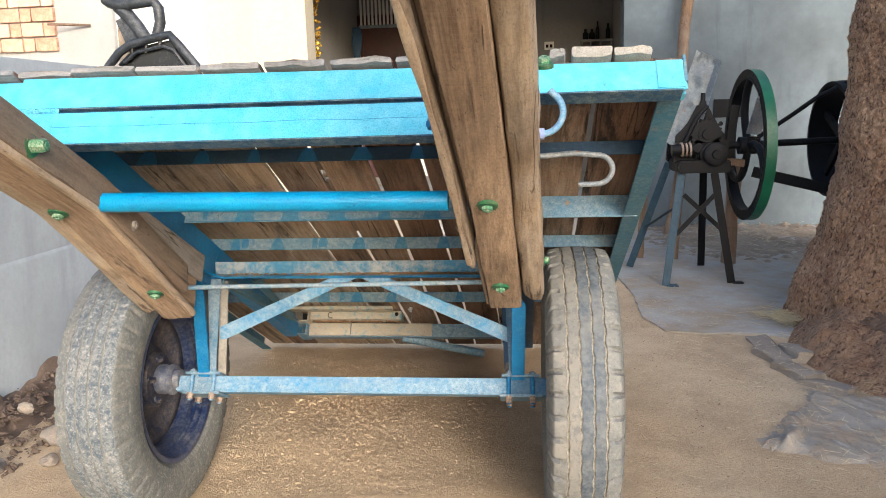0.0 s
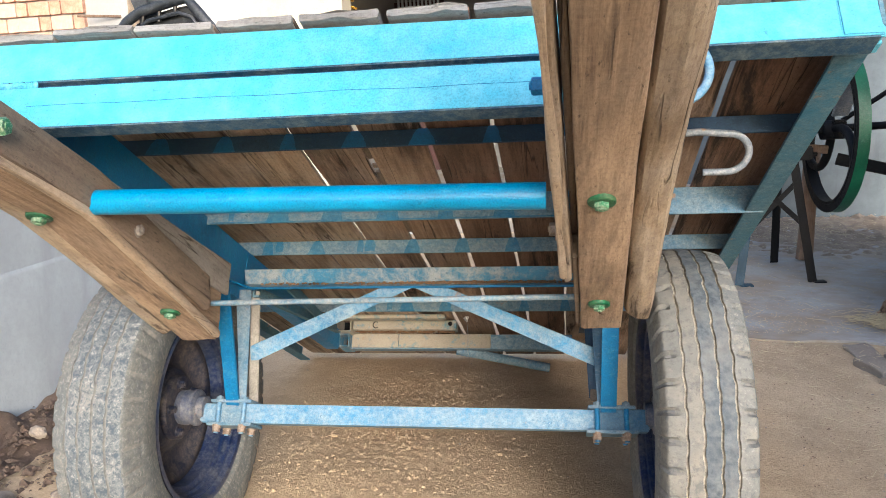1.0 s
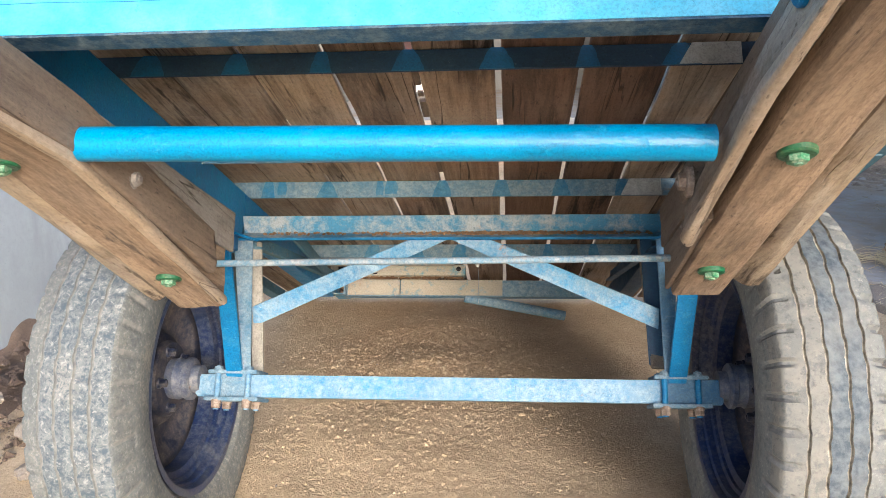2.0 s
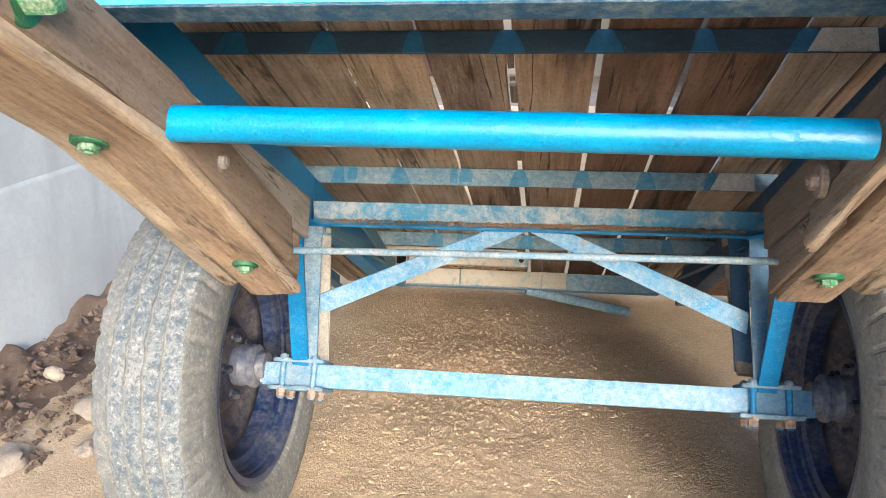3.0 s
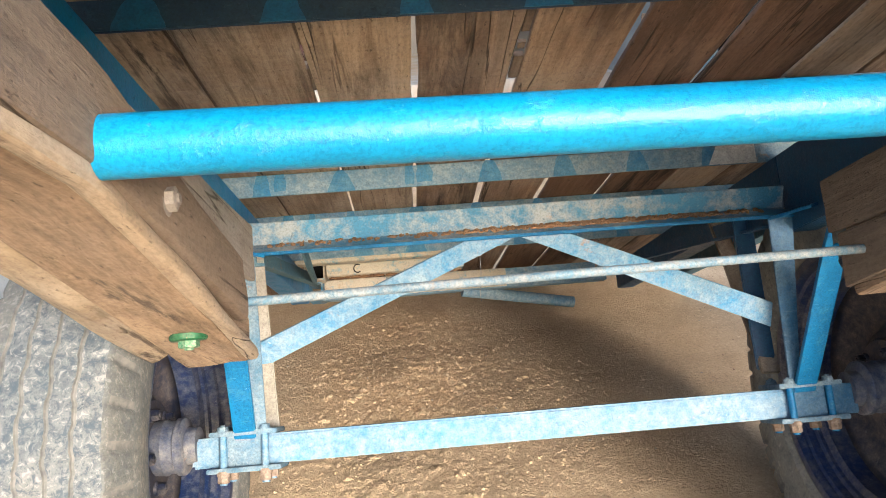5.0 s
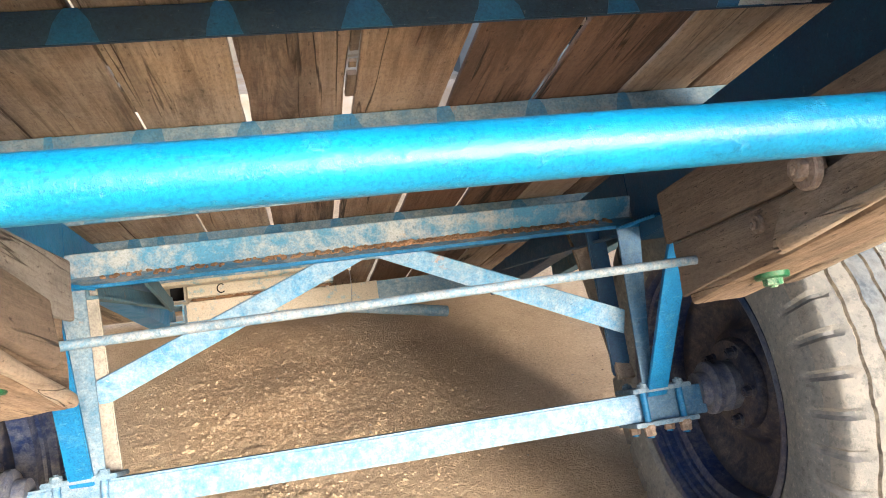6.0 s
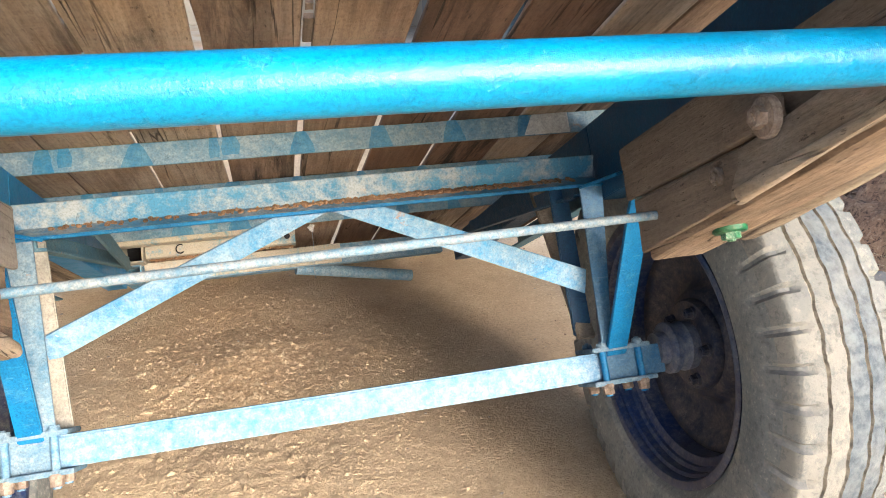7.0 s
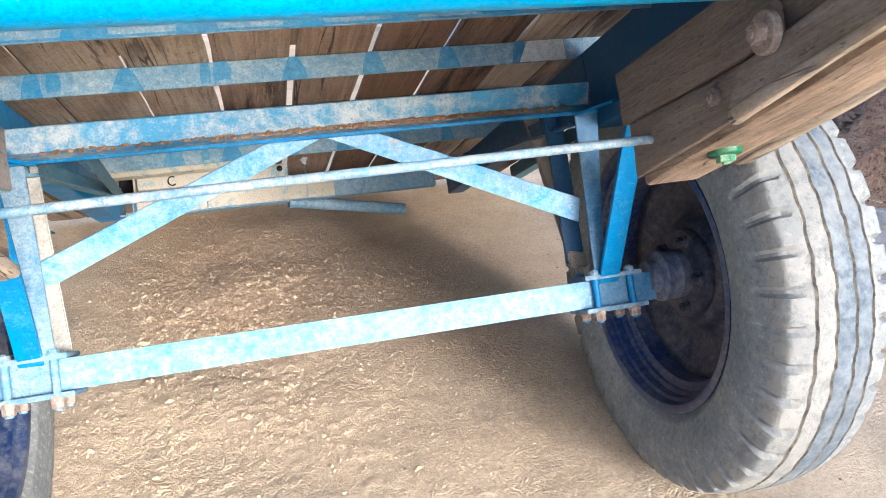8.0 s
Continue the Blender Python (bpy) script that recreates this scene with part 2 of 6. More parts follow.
THINSPRAY = paint("thin_blue_paint_patch", (0.006, 0.130, 0.275), (0.10, 0.23, 0.33), 0.40, 0.5, scale=8, soft=0.24, fleck=0.3)
SPRAY = paint("sprayed_blue_patch", (0.001, 0.085, 0.215), (0.012, 0.13, 0.27), 0.3, 0.5, soft=0.3, fleck=0.15)
NAVY = paint("navy_rim_paint", (0.005, 0.020, 0.078), (0.115, 0.125, 0.15), 0.40, 0.30, scale=9, soft=0.2, relief=0.12, fleck=0.4)
HUBMAT = paint("dusty_hub_paint", (0.018, 0.042, 0.110), (0.21, 0.21, 0.215), 0.50, 0.42, rust=0.05, scale=7, soft=0.3, fleck=0.3, tone=0.15, relief=0.1)
DISCMAT = paint("dusty_disc_paint", (0.004, 0.012, 0.040), (0.13, 0.115, 0.110), 0.44, 0.5, scale=7, soft=0.2, fleck=0.3, tone=0.2, relief=0.12)
PALEGREY = paint("pale_grey_patch_and_rag", (0.42, 0.44, 0.46), (0.55, 0.56, 0.56), 0.5, 0.6, scale=12, soft=0.4)
GREEN = paint("green_bolt_paint", (0.003, 0.085, 0.035), (0.07, 0.13, 0.06), 0.36, 0.4, scale=30, rust=0.12)
WHEELGREEN = paint("green_flywheel_paint", (0.004, 0.10, 0.055), (0.05, 0.14, 0.10), 0.25, 0.4)
IRON = paint("oily_black_iron", (0.004, 0.0045, 0.006), (0.016, 0.017, 0.02), 0.3, 0.6, fleck=0.06, gloss=0.22)
BARESTEEL = paint("dull_grey_steel", (0.20, 0.24, 0.29), (0.38, 0.40, 0.42), 0.45, 0.5, rust=0.1, metal=0.2)
RODMAT = paint("pale_scuffed_rod", (0.09, 0.20, 0.30), (0.27, 0.30, 0.32), 0.52, 0.5, scale=14, rust=0.05, fleck=0.3)
NUTMAT = paint("rusted_nut", (0.19, 0.135, 0.10), (0.34, 0.28, 0.24), 0.45, 0.7)
TIN = paint("crumpled_tin", (0.24, 0.29, 0.33), (0.44, 0.48, 0.50), 0.5, 0.4, metal=0.3, rust=0.03, fleck=0.4, relief=0.8, scale=5, soft=0.4)
BEAMROT = (30.0, 0, 0)
BEAMWOOD = wood("weathered_beam_wood", (0.130, 0.084, 0.054), (0.41, 0.295, 0.200), BEAMROT, 0.7, 0.22, vary=0.15, cracks=1.0, saw=0.05, dusty=(0.36, 0.30, 0.245))
INNERWOOD = wood("greyed_beam_wood", (0.165, 0.145, 0.132), (0.315, 0.285, 0.260), BEAMROT, 0.2, 0.5, vary=0.2, cracks=0.7, dusty=(0.33, 0.315, 0.305))
RIDGEWOOD = wood("worn_pale_edge_wood", (0.25, 0.185, 0.132), (0.46, 0.362, 0.262), BEAMROT, 0.3, 0.35, vary=0.2)
FACEWOOD = wood("weathered_facing_wood", (0.11, 0.078, 0.054), (0.31, 0.235, 0.168), BEAMROT, 0.8, 0.35, vary=0.2, grain=0.7, cracks=1.0, saw=0.05)
# beam wood with the shade of the inner faces put into its colour
DARKENEDWOOD = wood("shade_darkened_beam_wood", (0.100, 0.071, 0.052), (0.195, 0.145, 0.108), BEAMROT, 0.3, 0.35, vary=0.15, dusty=(0.22, 0.18, 0.145), cracks=0.6)
OUTERWOOD = wood("rough_split_wood", (0.165, 0.118, 0.080), (0.42, 0.330, 0.232), BEAMROT, 0.8, 0.35, vary=0.2, grain=0.6, cracks=1.0, black=(0.04, 0.028, 0.020), saw=0.05)
PLANKWOOD = wood("tan_plank_wood", (0.150, 0.100, 0.070), (0.44, 0.335, 0.243), (30.5, 0, 0), 0.9, 0.4, vary=0.25, black=(0.020, 0.014, 0.010), saw=0.07)
STAINEDPLANK = wood("black_stained_plank_wood", (0.115, 0.072, 0.050), (0.39, 0.28, 0.196), (30.5, 0, 0), 2.2, 0.3, vary=0.2, black=(0.012, 0.008, 0.007), saw=0.06, red=0.3)
DARKPLANK = wood("dark_red_plank_wood", (0.070, 0.038, 0.027), (0.22, 0.132, 0.088), (30.5, 0, 0), 1.8, 0.22, vary=0.2, black=(0.010, 0.007, 0.006), dusty=(0.26, 0.19, 0.15), red=0.4, saw=0.06)
SPLASHED = paint("paint_splashed_cream", (0.36, 0.325, 0.265), (0.10, 0.25, 0.33), 0.30, 0.65, rust=0.06, scale=5, soft=0.10, tone=0.22, fleck=0.1)
BOLTNUT = paint("scuffed_pale_green_nut", (0.015, 0.16, 0.07), (0.30, 0.36, 0.27), 0.44, 0.45, scale=40)
TANLEG = paint("bare_tan_strut", (0.22, 0.17, 0.125), (0.30, 0.25, 0.20), 0.5, 0.7, scale=8)
ENDWOOD = wood("bleached_plank_end", (0.15, 0.152, 0.154), (0.30, 0.302, 0.303), (0, 0, 90), 0.25, 0.6, dusty=(0.36, 0.355, 0.35))
PALEPAINT = paint("bare_cream_paint", (0.24, 0.23, 0.205), (0.34, 0.325, 0.295), 0.5, 0.6, soft=0.3)
POLEWOOD = wood("brown_pole_wood", (0.12, 0.07, 0.042), (0.24, 0.15, 0.09), (90, 0, 0), 0.2, 0.2)
SOIL = earthy("trodden_soil", (0.405, 0.305, 0.203), (0.525, 0.415, 0.288), (0.58, 0.50, 0.41), bump=0.9, dist=0.008, patch=(-0.20, 0.95, 0.44), brown_spot=(0.30, 0.72, 0.50))
LOOSE = earthy("loose_soil_clods", (0.385, 0.288, 0.192), (0.50, 0.393, 0.272), (0.50, 0.41, 0.31), 8.0, loose=True)
RUBBLE = earthy("dark_rubble_soil", (0.075, 0.052, 0.04), (0.15, 0.108, 0.083), (0.4, 0.38, 0.36), 5.0)
RUSTDIRT = earthy("rust_brown_dirt", (0.20, 0.105, 0.055), (0.36, 0.215, 0.12), (0.45, 0.30, 0.18), 12.0, loose=True)
BANKSOIL = earthy("banked_soil", (0.150, 0.098, 0.070), (0.25, 0.172, 0.125), (0.40, 0.33, 0.27), 5.0, bump=0.9)
SWEPT = earthy("swept_yard_dirt", (0.20, 0.155, 0.115), (0.30, 0.245, 0.19), (0.45, 0.38, 0.27), 5.0, 0.5)
STONE = earthy("pale_stone", (0.20, 0.17, 0.145), (0.32, 0.285, 0.25), (0.45, 0.42, 0.38), 5.0, 0.4)
CONCRETE = plaster("worn_concrete", (0.325, 0.335, 0.34), (0.29, 0.235, 0.18), 0.8, 2.6)
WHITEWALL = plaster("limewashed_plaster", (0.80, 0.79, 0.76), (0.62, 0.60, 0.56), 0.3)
LEFTWALL = plaster("blue_grey_limewash", (0.345, 0.395, 0.44), (0.25, 0.285, 0.32), 0.5, 1.6)
GREYWALL = plaster("grey_cement_plaster", (0.118, 0.150, 0.176), (0.062, 0.075, 0.086), 0.55, 1.3)
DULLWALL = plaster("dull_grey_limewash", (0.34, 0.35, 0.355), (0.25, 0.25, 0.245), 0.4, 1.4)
# the porch's dimness is put into the base colour of this plaster
DARKWALL = plaster("porch_plaster_shade_in_colour", (0.22, 0.215, 0.205), (0.16, 0.155, 0.15), 0.4)
CREAM = plaster("cream_pillar_plaster", (0.50, 0.455, 0.36), (0.42, 0.385, 0.31), 0.4)
BLACKPLASTIC = paint("black_plastic", (0.012, 0.013, 0.015), (0.06, 0.065, 0.07), 0.2, 0.35)
LEGBLUE = paint("worn_slate_blue_leg_paint", (0.010, 0.050, 0.088), (0.06, 0.10, 0.13), 0.35, 0.6)
DOORRED = paint("dark_red_door", (0.045, 0.010, 0.010), (0.09, 0.03, 0.03), 0.2, 0.5)
STRAWMAT = wood("dry_straw", (0.42, 0.34, 0.2), (0.62, 0.54, 0.36), (0, 0, 0), 0.0, 0.1)
GOLD = paint("gold_tinsel", (0.75, 0.45, 0.06), (0.8, 0.6, 0.2), 0.3, 0.25, metal=0.8)


def brick_material():
    k = Mat("fired_brick", 0.9)
    c = k.mix(k.rand(), (0.38, 0.18, 0.115), (0.56, 0.37, 0.28))
    c = k.mix(k.ramp(k.noise(18, 6, 0.7), 0.4, 0.7, 0.0, 0.6), c, (0.62, 0.46, 0.36))
    k.colour(c)
    k.bump(k.noise(60, 5), 0.5, 0.006)
    return k.m


def tyre_material(name="dusty_tyre_rubber", f=1.0, speck=0.0):
    """Dusty rubber: pale earth dust and scuffs over blue-grey rubber; speck adds the flaking of an old tread."""
    k = Mat(name, 0.9)
    fine, broad, mid = k.noise(120, 6, 0.7), k.noise(7, 5, 0.6), k.noise(26, 6, 0.7)
    c = k.mix(k.ramp(broad, 0.36, 0.64), (0.142 * f, 0.155 * f, 0.158 * f), (0.182 * f, 0.188 * f, 0.182 * f))
    c = k.mix(k.ramp(mid, 0.48, 0.36, 0.0, 0.5), c, (0.085, 0.105, 0.118))
    c = k.mix(k.ramp(mid, 0.55, 0.70, 0.0, 0.6), c, (0.29 * f, 0.275 * f, 0.235 * f))
    c = k.mix(k.ramp(fine, 0.48, 0.34, 0.0, 0.6), c, (0.06, 0.070, 0.078))
    c = k.mix(k.ramp(fine, 0.57, 0.68, 0.0, 0.55), c, (0.34 * f, 0.335 * f, 0.315 * f))
    if speck:
        flake = k.noise(100, 7, 0.8, dist=0.6)
        c = k.mix(k.ramp(flake, 0.50, 0.44, 0.0, speck), c, (0.058, 0.085, 0.108))
        c = k.mix(k.ramp(flake, 0.555, 0.60, 0.0, speck), c, (0.345, 0.365, 0.375))
    k.colour(c)
    k.bump(k.math('ADD', fine, mid), 0.5, 0.0025)
    return k.m


def rib_material():
    k = Mat("worn_tyre_tread", 0.75)
    fine = k.noise(70, 6, 0.65)
    c = k.mix(k.ramp(fine, 0.38, 0.66), (0.042, 0.060, 0.078), (0.122, 0.145, 0.166))
    c = k.mix(k.ramp(k.noise(11, 5), 0.46, 0.66, 0.0, 0.5), c, (0.225, 0.225, 0.212))
    k.colour(c)
    k.bump(fine, 0.5, 0.003)
    return k.m


def worn_rib_material():
    k = Mat("scarred_tyre_tread", 0.8)
    fine = k.noise(45, 6, 0.7)
    c = k.mix(k.ramp(fine, 0.36, 0.64), (0.065, 0.088, 0.108), (0.165, 0.18, 0.19))
    c = k.mix(k.ramp(k.noise(9, 5), 0.5, 0.68, 0.0, 0.5), c, (0.23, 0.228, 0.215))
    flake = k.noise(95, 7, 0.8, dist=0.6)
    c = k.mix(k.ramp(flake, 0.49, 0.43, 0.0, 0.8), c, (0.045, 0.072, 0.098))
    c = k.mix(k.ramp(flake, 0.55, 0.60, 0.0, 0.75), c, (0.285, 0.295, 0.295))
    k.colour(c)
    k.bump(fine, 0.7, 0.005)
    return k.m


def mud_material():
    k = Mat("dried_mud_in_tread", 0.95)
    fine = k.noise(60, 6, 0.65)
    k.colour(k.mix(k.ramp(fine, 0.35, 0.65), (0.13, 0.12, 0.105), (0.40, 0.37, 0.31)))
    k.bump(fine, 0.6, 0.003)
    return k.m


def shoulder_material():
    """Pale earth dust rubbed into the outer tread and shoulder lugs, scuffed through to the rubber."""
    k = Mat("dusty_shoulder_rubber", 0.9)
    fine, broad, scuff = k.noise(75, 6, 0.7), k.noise(9, 5, 0.6), k.noise(28, 6, 0.75)
    c = k.mix(k.ramp(broad, 0.36, 0.66), (0.150, 0.156, 0.152), (0.240, 0.230, 0.204))
    c = k.mix(k.ramp(scuff, 0.50, 0.38, 0.0, 0.6), c, (0.085, 0.097, 0.105))
    c = k.mix(k.ramp(fine, 0.46, 0.34, 0.0, 0.6), c, (0.075, 0.08, 0.08))
    c = k.mix(k.ramp(fine, 0.58, 0.70, 0.0, 0.6), c, (0.27, 0.255, 0.225))
    k.colour(c)
    k.bump(k.math('ADD', fine, scuff), 0.6, 0.004)
    return k.m


# rubber colour that holds the shade between the lugs
def hollow_material():
    k = Mat("tread_hollow_shade_colour", 0.9)
    fine = k.noise(60, 6, 0.65)
    k.colour(k.mix(k.ramp(fine, 0.35, 0.65), (0.10, 0.108, 0.112), (0.19, 0.19, 0.184)))
    k.bump(fine, 0.5, 0.003)
    return k.m


def bark_material():
    k = Mat("chipped_bark", 0.95)
    flake = k.noise(1.0, 6, 0.72, k.mapped(rot=(0, 18, 0), scale=(62, 62, 34)), 0.6)
    fine, mid = k.noise(150, 5, 0.75), k.noise(9, 5, 0.65)
    c = k.mix(k.ramp(mid, 0.36, 0.64), (0.27, 0.150, 0.090), (0.36, 0.235, 0.152))
    c = k.mix(k.ramp(flake, 0.55, 0.65, 0.0, 0.7), c, (0.50, 0.355, 0.245))
    c = k.mix(k.ramp(flake, 0.48, 0.38, 0.0, 0.95), c, (0.060, 0.034, 0.024))
    c = k.mix(k.ramp(fine, 0.45, 0.34, 0.0, 0.6), c, (0.06, 0.035, 0.025))
    k.colour(c)
    k.bump(k.math('ADD', flake, k.math('MULTIPLY', fine, 0.3)), 1.0, 0.025)
    return k.m


def tarp_material():
    k = Mat("dusty_grey_sacking", 0.85)
    weave = k.noise(1.0, 3, 0.5, k.mapped(scale=(220, 220, 60)))
    c = k.mix(k.ramp(k.noise(5, 6, 0.65), 0.35, 0.65), (0.262, 0.225, 0.185), (0.300, 0.285, 0.262))
    c = k.mix(k.ramp(k.noise(9, 7, 0.72), 0.50, 0.60, 0.0, 0.8), c, (0.36, 0.275, 0.20))
    c = k.mix(k.ramp(k.noise(60, 6, 0.75), 0.46, 0.36, 0.0, 0.6), c, (0.15, 0.125, 0.10))
    c = k.mix(k.ramp(k.noise(1.0, 6, 0.7, k.mapped(rot=(0, 0, 25), scale=(30, 7, 20))), 0.60, 0.68, 0.0, 0.7), c, (0.48, 0.48, 0.47))
    k.colour(c)
    k.bump(k.math('ADD', weave, k.noise(45, 6, 0.7)), 0.6, 0.005)
    return k.m


BRICK, TYRE, RIB, MUD, BARK, TARP = brick_material(), tyre_material(), rib_material(), mud_material(), bark_material(), tarp_material()
OLDTYRE = tyre_material("grimy_worn_rubber", 0.82, 0.35)
LUGDUST, HOLLOW, SCARRED = shoulder_material(), hollow_material(), worn_rib_material()


# ---- building helpers ----
def mesh_of(name, bm, *mats, smooth=False):
    bmesh.ops.recalc_face_normals(bm, faces=bm.faces)
    me = bpy.data.meshes.new(name)
    bm.to_mesh(me)
    bm.free()
    for m in mats:
        me.materials.append(m)
    if smooth:
        for p in me.polygons:
            p.use_smooth = True
        if smooth != "all":
            me.set_sharp_from_angle(angle=radians(38))
    return me


def part(name, bm, mat, parent=None, label="", smooth=True):
    """One mesh object, under its thing or part."""
    mats = mat if isinstance(mat, tuple) else (mat,)
    ob = new(name, mesh_of(name, bm, *mats, smooth=smooth) if isinstance(bm, bmesh.types.BMesh) else bm)
    ob.parent = parent
    if label:
        ob["label"] = label
    return ob


def thing(name, at, label, category, group="", kind=""):
    ob = new(name)
    ob.location = at
    ob.empty_display_size = 0.1
    bpy.context.view_layer.update()
    return tagged(ob, label, category, group, kind)


def adopt(parent):
    """Give the parts under a thing their places in the world."""
    inv = Matrix.Translation(parent.location).inverted()
    for c in parent.children:
        c.matrix_parent_inverse = inv


def basis(p0, p1, up=(0, 0, 1)):
    """Axes of a bar from p0 to p1: x across, y along, z up."""
    p0, p1 = Vector(p0), Vector(p1)
    y = (p1 - p0).normalized()
    x = y.cross(Vector(up)).normalized()
    z = x.cross(y)
    m = Matrix((x, y, z)).transposed().to_4x4()
    m.translation = p0
    return m, (p1 - p0).length


def prism(bm, profile, p0, p1, up=(0, 0, 1), bevel=0.0, mat=0):
    """A profile of (across, up) pairs drawn from p0 to p1."""
    m, length = basis(p0, p1, up)
    a = [bm.verts.new(m @ Vector((s, 0, n))) for s, n in profile]
    b = [bm.verts.new(m @ Vector((s, length, n))) for s, n in profile]
    faces = [bm.faces.new(a), bm.faces.new(list(reversed(b)))]
    k = len(profile)
    for i in range(k):
        faces.append(bm.faces.new((a[i], b[i], b[(i + 1) % k], a[(i + 1) % k])))
    for f in faces:
        f.material_index = mat
    if bevel:
        edges = {e for f in faces for e in f.edges}
        bmesh.ops.bevel(bm, geom=list(edges), offset=bevel, segments=2, affect='EDGES', clamp_overlap=True)
    return bm


def rect(w, h, dx=0.0, dz=0.0):
    return [(dx - w / 2, dz - h / 2), (dx + w / 2, dz - h / 2), (dx + w / 2, dz + h / 2), (dx - w / 2, dz + h / 2)]


def bar(p0, p1, w, h, up=(0, 0, 1), bevel=0.002, bm=None):
    return prism(bm or bmesh.new(), rect(w, h), p0, p1, up, bevel)


def angle(p0, p1, across, deep, t=0.005, up=(0, 0, 1), bm=None, bevel=0.001):
    """An angle iron: a flat leg along 'across' (its sign tells the side) and a leg 'deep' along up, meeting on the line."""
    s, d = (1 if across > 0 else -1), (1 if deep > 0 else -1)
    prof = [(0, 0), (across, 0), (across, d * t), (s * t, d * t), (s * t, deep), (0, deep)]
    return prism(bm or bmesh.new(), prof, p0, p1, up, bevel)


def rod(points, r, seg=12, bm=None, caps=True):
    """A round bar through a list of points."""
    bm = bm or bmesh.new()
    pts = [Vector(p) for p in points]
    rings, side = [], None
    for i, p in enumerate(pts):
        way = (pts[min(i + 1, len(pts) - 1)] - pts[max(i - 1, 0)]).normalized()
        if side is None:
            side = way.orthogonal().normalized()
        side = (side - way * side.dot(way)).normalized()
        other = way.cross(side)
        rings.append([bm.verts.new(p + r * (math.cos(a) * side + math.sin(a) * other)) for a in (2 * math.pi * j / seg for j in range(seg))])
    for a, b in zip(rings, rings[1:]):
        for j in range(seg):
            bm.faces.new((a[j], a[(j + 1) % seg], b[(j + 1) % seg], b[j]))
    if caps:
        bm.faces.new(rings[0])
        bm.faces.new(rings[-1])
    return bm


def lathe(profile, seg, axis='X', bm=None, closed=False, mats=None):
    """Turn (along, radius) pairs about the x axis."""
    bm = bm or bmesh.new()
    rings = []
    for s, r in profile:
        rings.append([bm.verts.new((s, r * math.cos(a), r * math.sin(a))) for a in (2 * math.pi * j / seg for j in range(seg))])
    pairs = list(zip(rings, rings[1:])) + ([(rings[-1], rings[0])] if closed else [])
    for i, (a, b) in enumerate(pairs):
        for j in range(seg):
            f = bm.faces.new((a[j], a[(j + 1) % seg], b[(j + 1) % seg], b[j]))
            if mats:
                f.material_index = mats[i]
    return bm


def hexbolt(at, way, r=0.016, h=0.014, washer=0.024, bm=None, nut=0):
    """A hexagon head on a domed washer."""
    bm = bm or bmesh.new()
    at, way = Vector(at), Vector(way).normalized()
    side = way.orthogonal().normalized()
    other = way.cross(side)

    def disc(radius, lift, n):
        return [bm.verts.new(at + way * lift + radius * (math.cos(a) * side + math.sin(a) * other)) for a in (2 * math.pi * j / n + 0.4 for j in range(n))]

    def stack(rows, n, mat=0):
        rings = [disc(r_, l_, n) for r_, l_ in rows]
        for a, b in zip(rings, rings[1:]):
            for j in range(n):
                bm.faces.new((a[j], a[(j + 1) % n], b[(j + 1) % n], b[j])).material_index = mat
        bm.faces.new(rings[-1]).material_index = mat
        bm.faces.new(rings[0]).material_index = mat

    stack([(washer, -0.004), (washer, 0.002), (washer * 0.9, 0.004)], 20)
    stack([(r, 0.0), (r, 0.004 + h * 0.85), (r * 0.82, 0.004 + h)], 6, nut)
    stack([(r * 0.45, 0.004 + h * 0.9), (r * 0.45, 0.004 + h + 0.002), (r * 0.3, 0.004 + h + 0.0025)], 8, nut)
    return bm


def timber(p0, p1, w, h, up=(0, 0, 1), amp=0.003, n=36, seed=0.0, round_=0.008, freq=9.0, bm=None, chop=0.0):
    """A worn squared timber with wavering faces and softened edges."""
    bm = bm or bmesh.new()
    m, length = basis(p0, p1, up)
    sec = []
    for cx, cz, a0 in ((1, 1, 0), (-1, 1, 90), (-1, -1, 180), (1, -1, 270)):
        for k in range(3):
            a = radians(a0 + 45 * k)
            sec.append((cx * (w / 2 - round_) + round_ * math.cos(a), cz * (h / 2 - round_) + round_ * math.sin(a)))
        nx, nz = (0, 1) if a0 in (0, 180) else (1, 0)
        nextc = {0: (-1, 1), 90: (-1, -1), 180: (1, -1), 270: (1, 1)}[a0]
        sx, sz = sec[-1]
        ex = nextc[0] * (w / 2 - round_) if a0 in (0, 180) else sx
        ez = nextc[1] * (h / 2 - round_) if a0 in (90, 270) else sz
        for f in (0.25, 0.5, 0.75):
            sec.append((sx + (ex - sx) * f, sz + (ez - sz) * f))
    rings = []
    for i in range(n + 1):
        y = length * i / n
        ring = []
        for s, z in sec:
            d = noise.noise(Vector((s * freq * 2 + seed, y * freq * 0.5 + seed * 3, z * freq * 2))) * amp
            g = noise.noise(Vector((s * 60 + seed, y * 6, z * 60))) * amp * 0.5
            ln = max(1e-6, math.hypot(s, z))
            yy = y
            if i in (0, n) and chop:
                yy += chop * noise.noise(Vector((s * 25 + seed, z * 25, i * 1.0)))
            ring.append(bm.verts.new(m @ Vector((s + (d + g) * s / ln, yy, z + (d + g) * z / ln))))
        rings.append(ring)
    k = len(sec)
    for a, b in zip(rings, rings[1:]):
        for j in range(k):
            bm.faces.new((a[j], a[(j + 1) % k], b[(j + 1) % k], b[j]))
    bm.faces.new(rings[0])
    bm.faces.new(rings[-1])
    return bm


def block(x0, x1, y0, y1, z0, z1, bevel=0.004, bm=None):
    return prism(bm or bmesh.new(), [(x0, z0), (x1, z0), (x1, z1), (x0, z1)], (0, y0, 0), (0, y1, 0), (0, 0, 1), bevel)


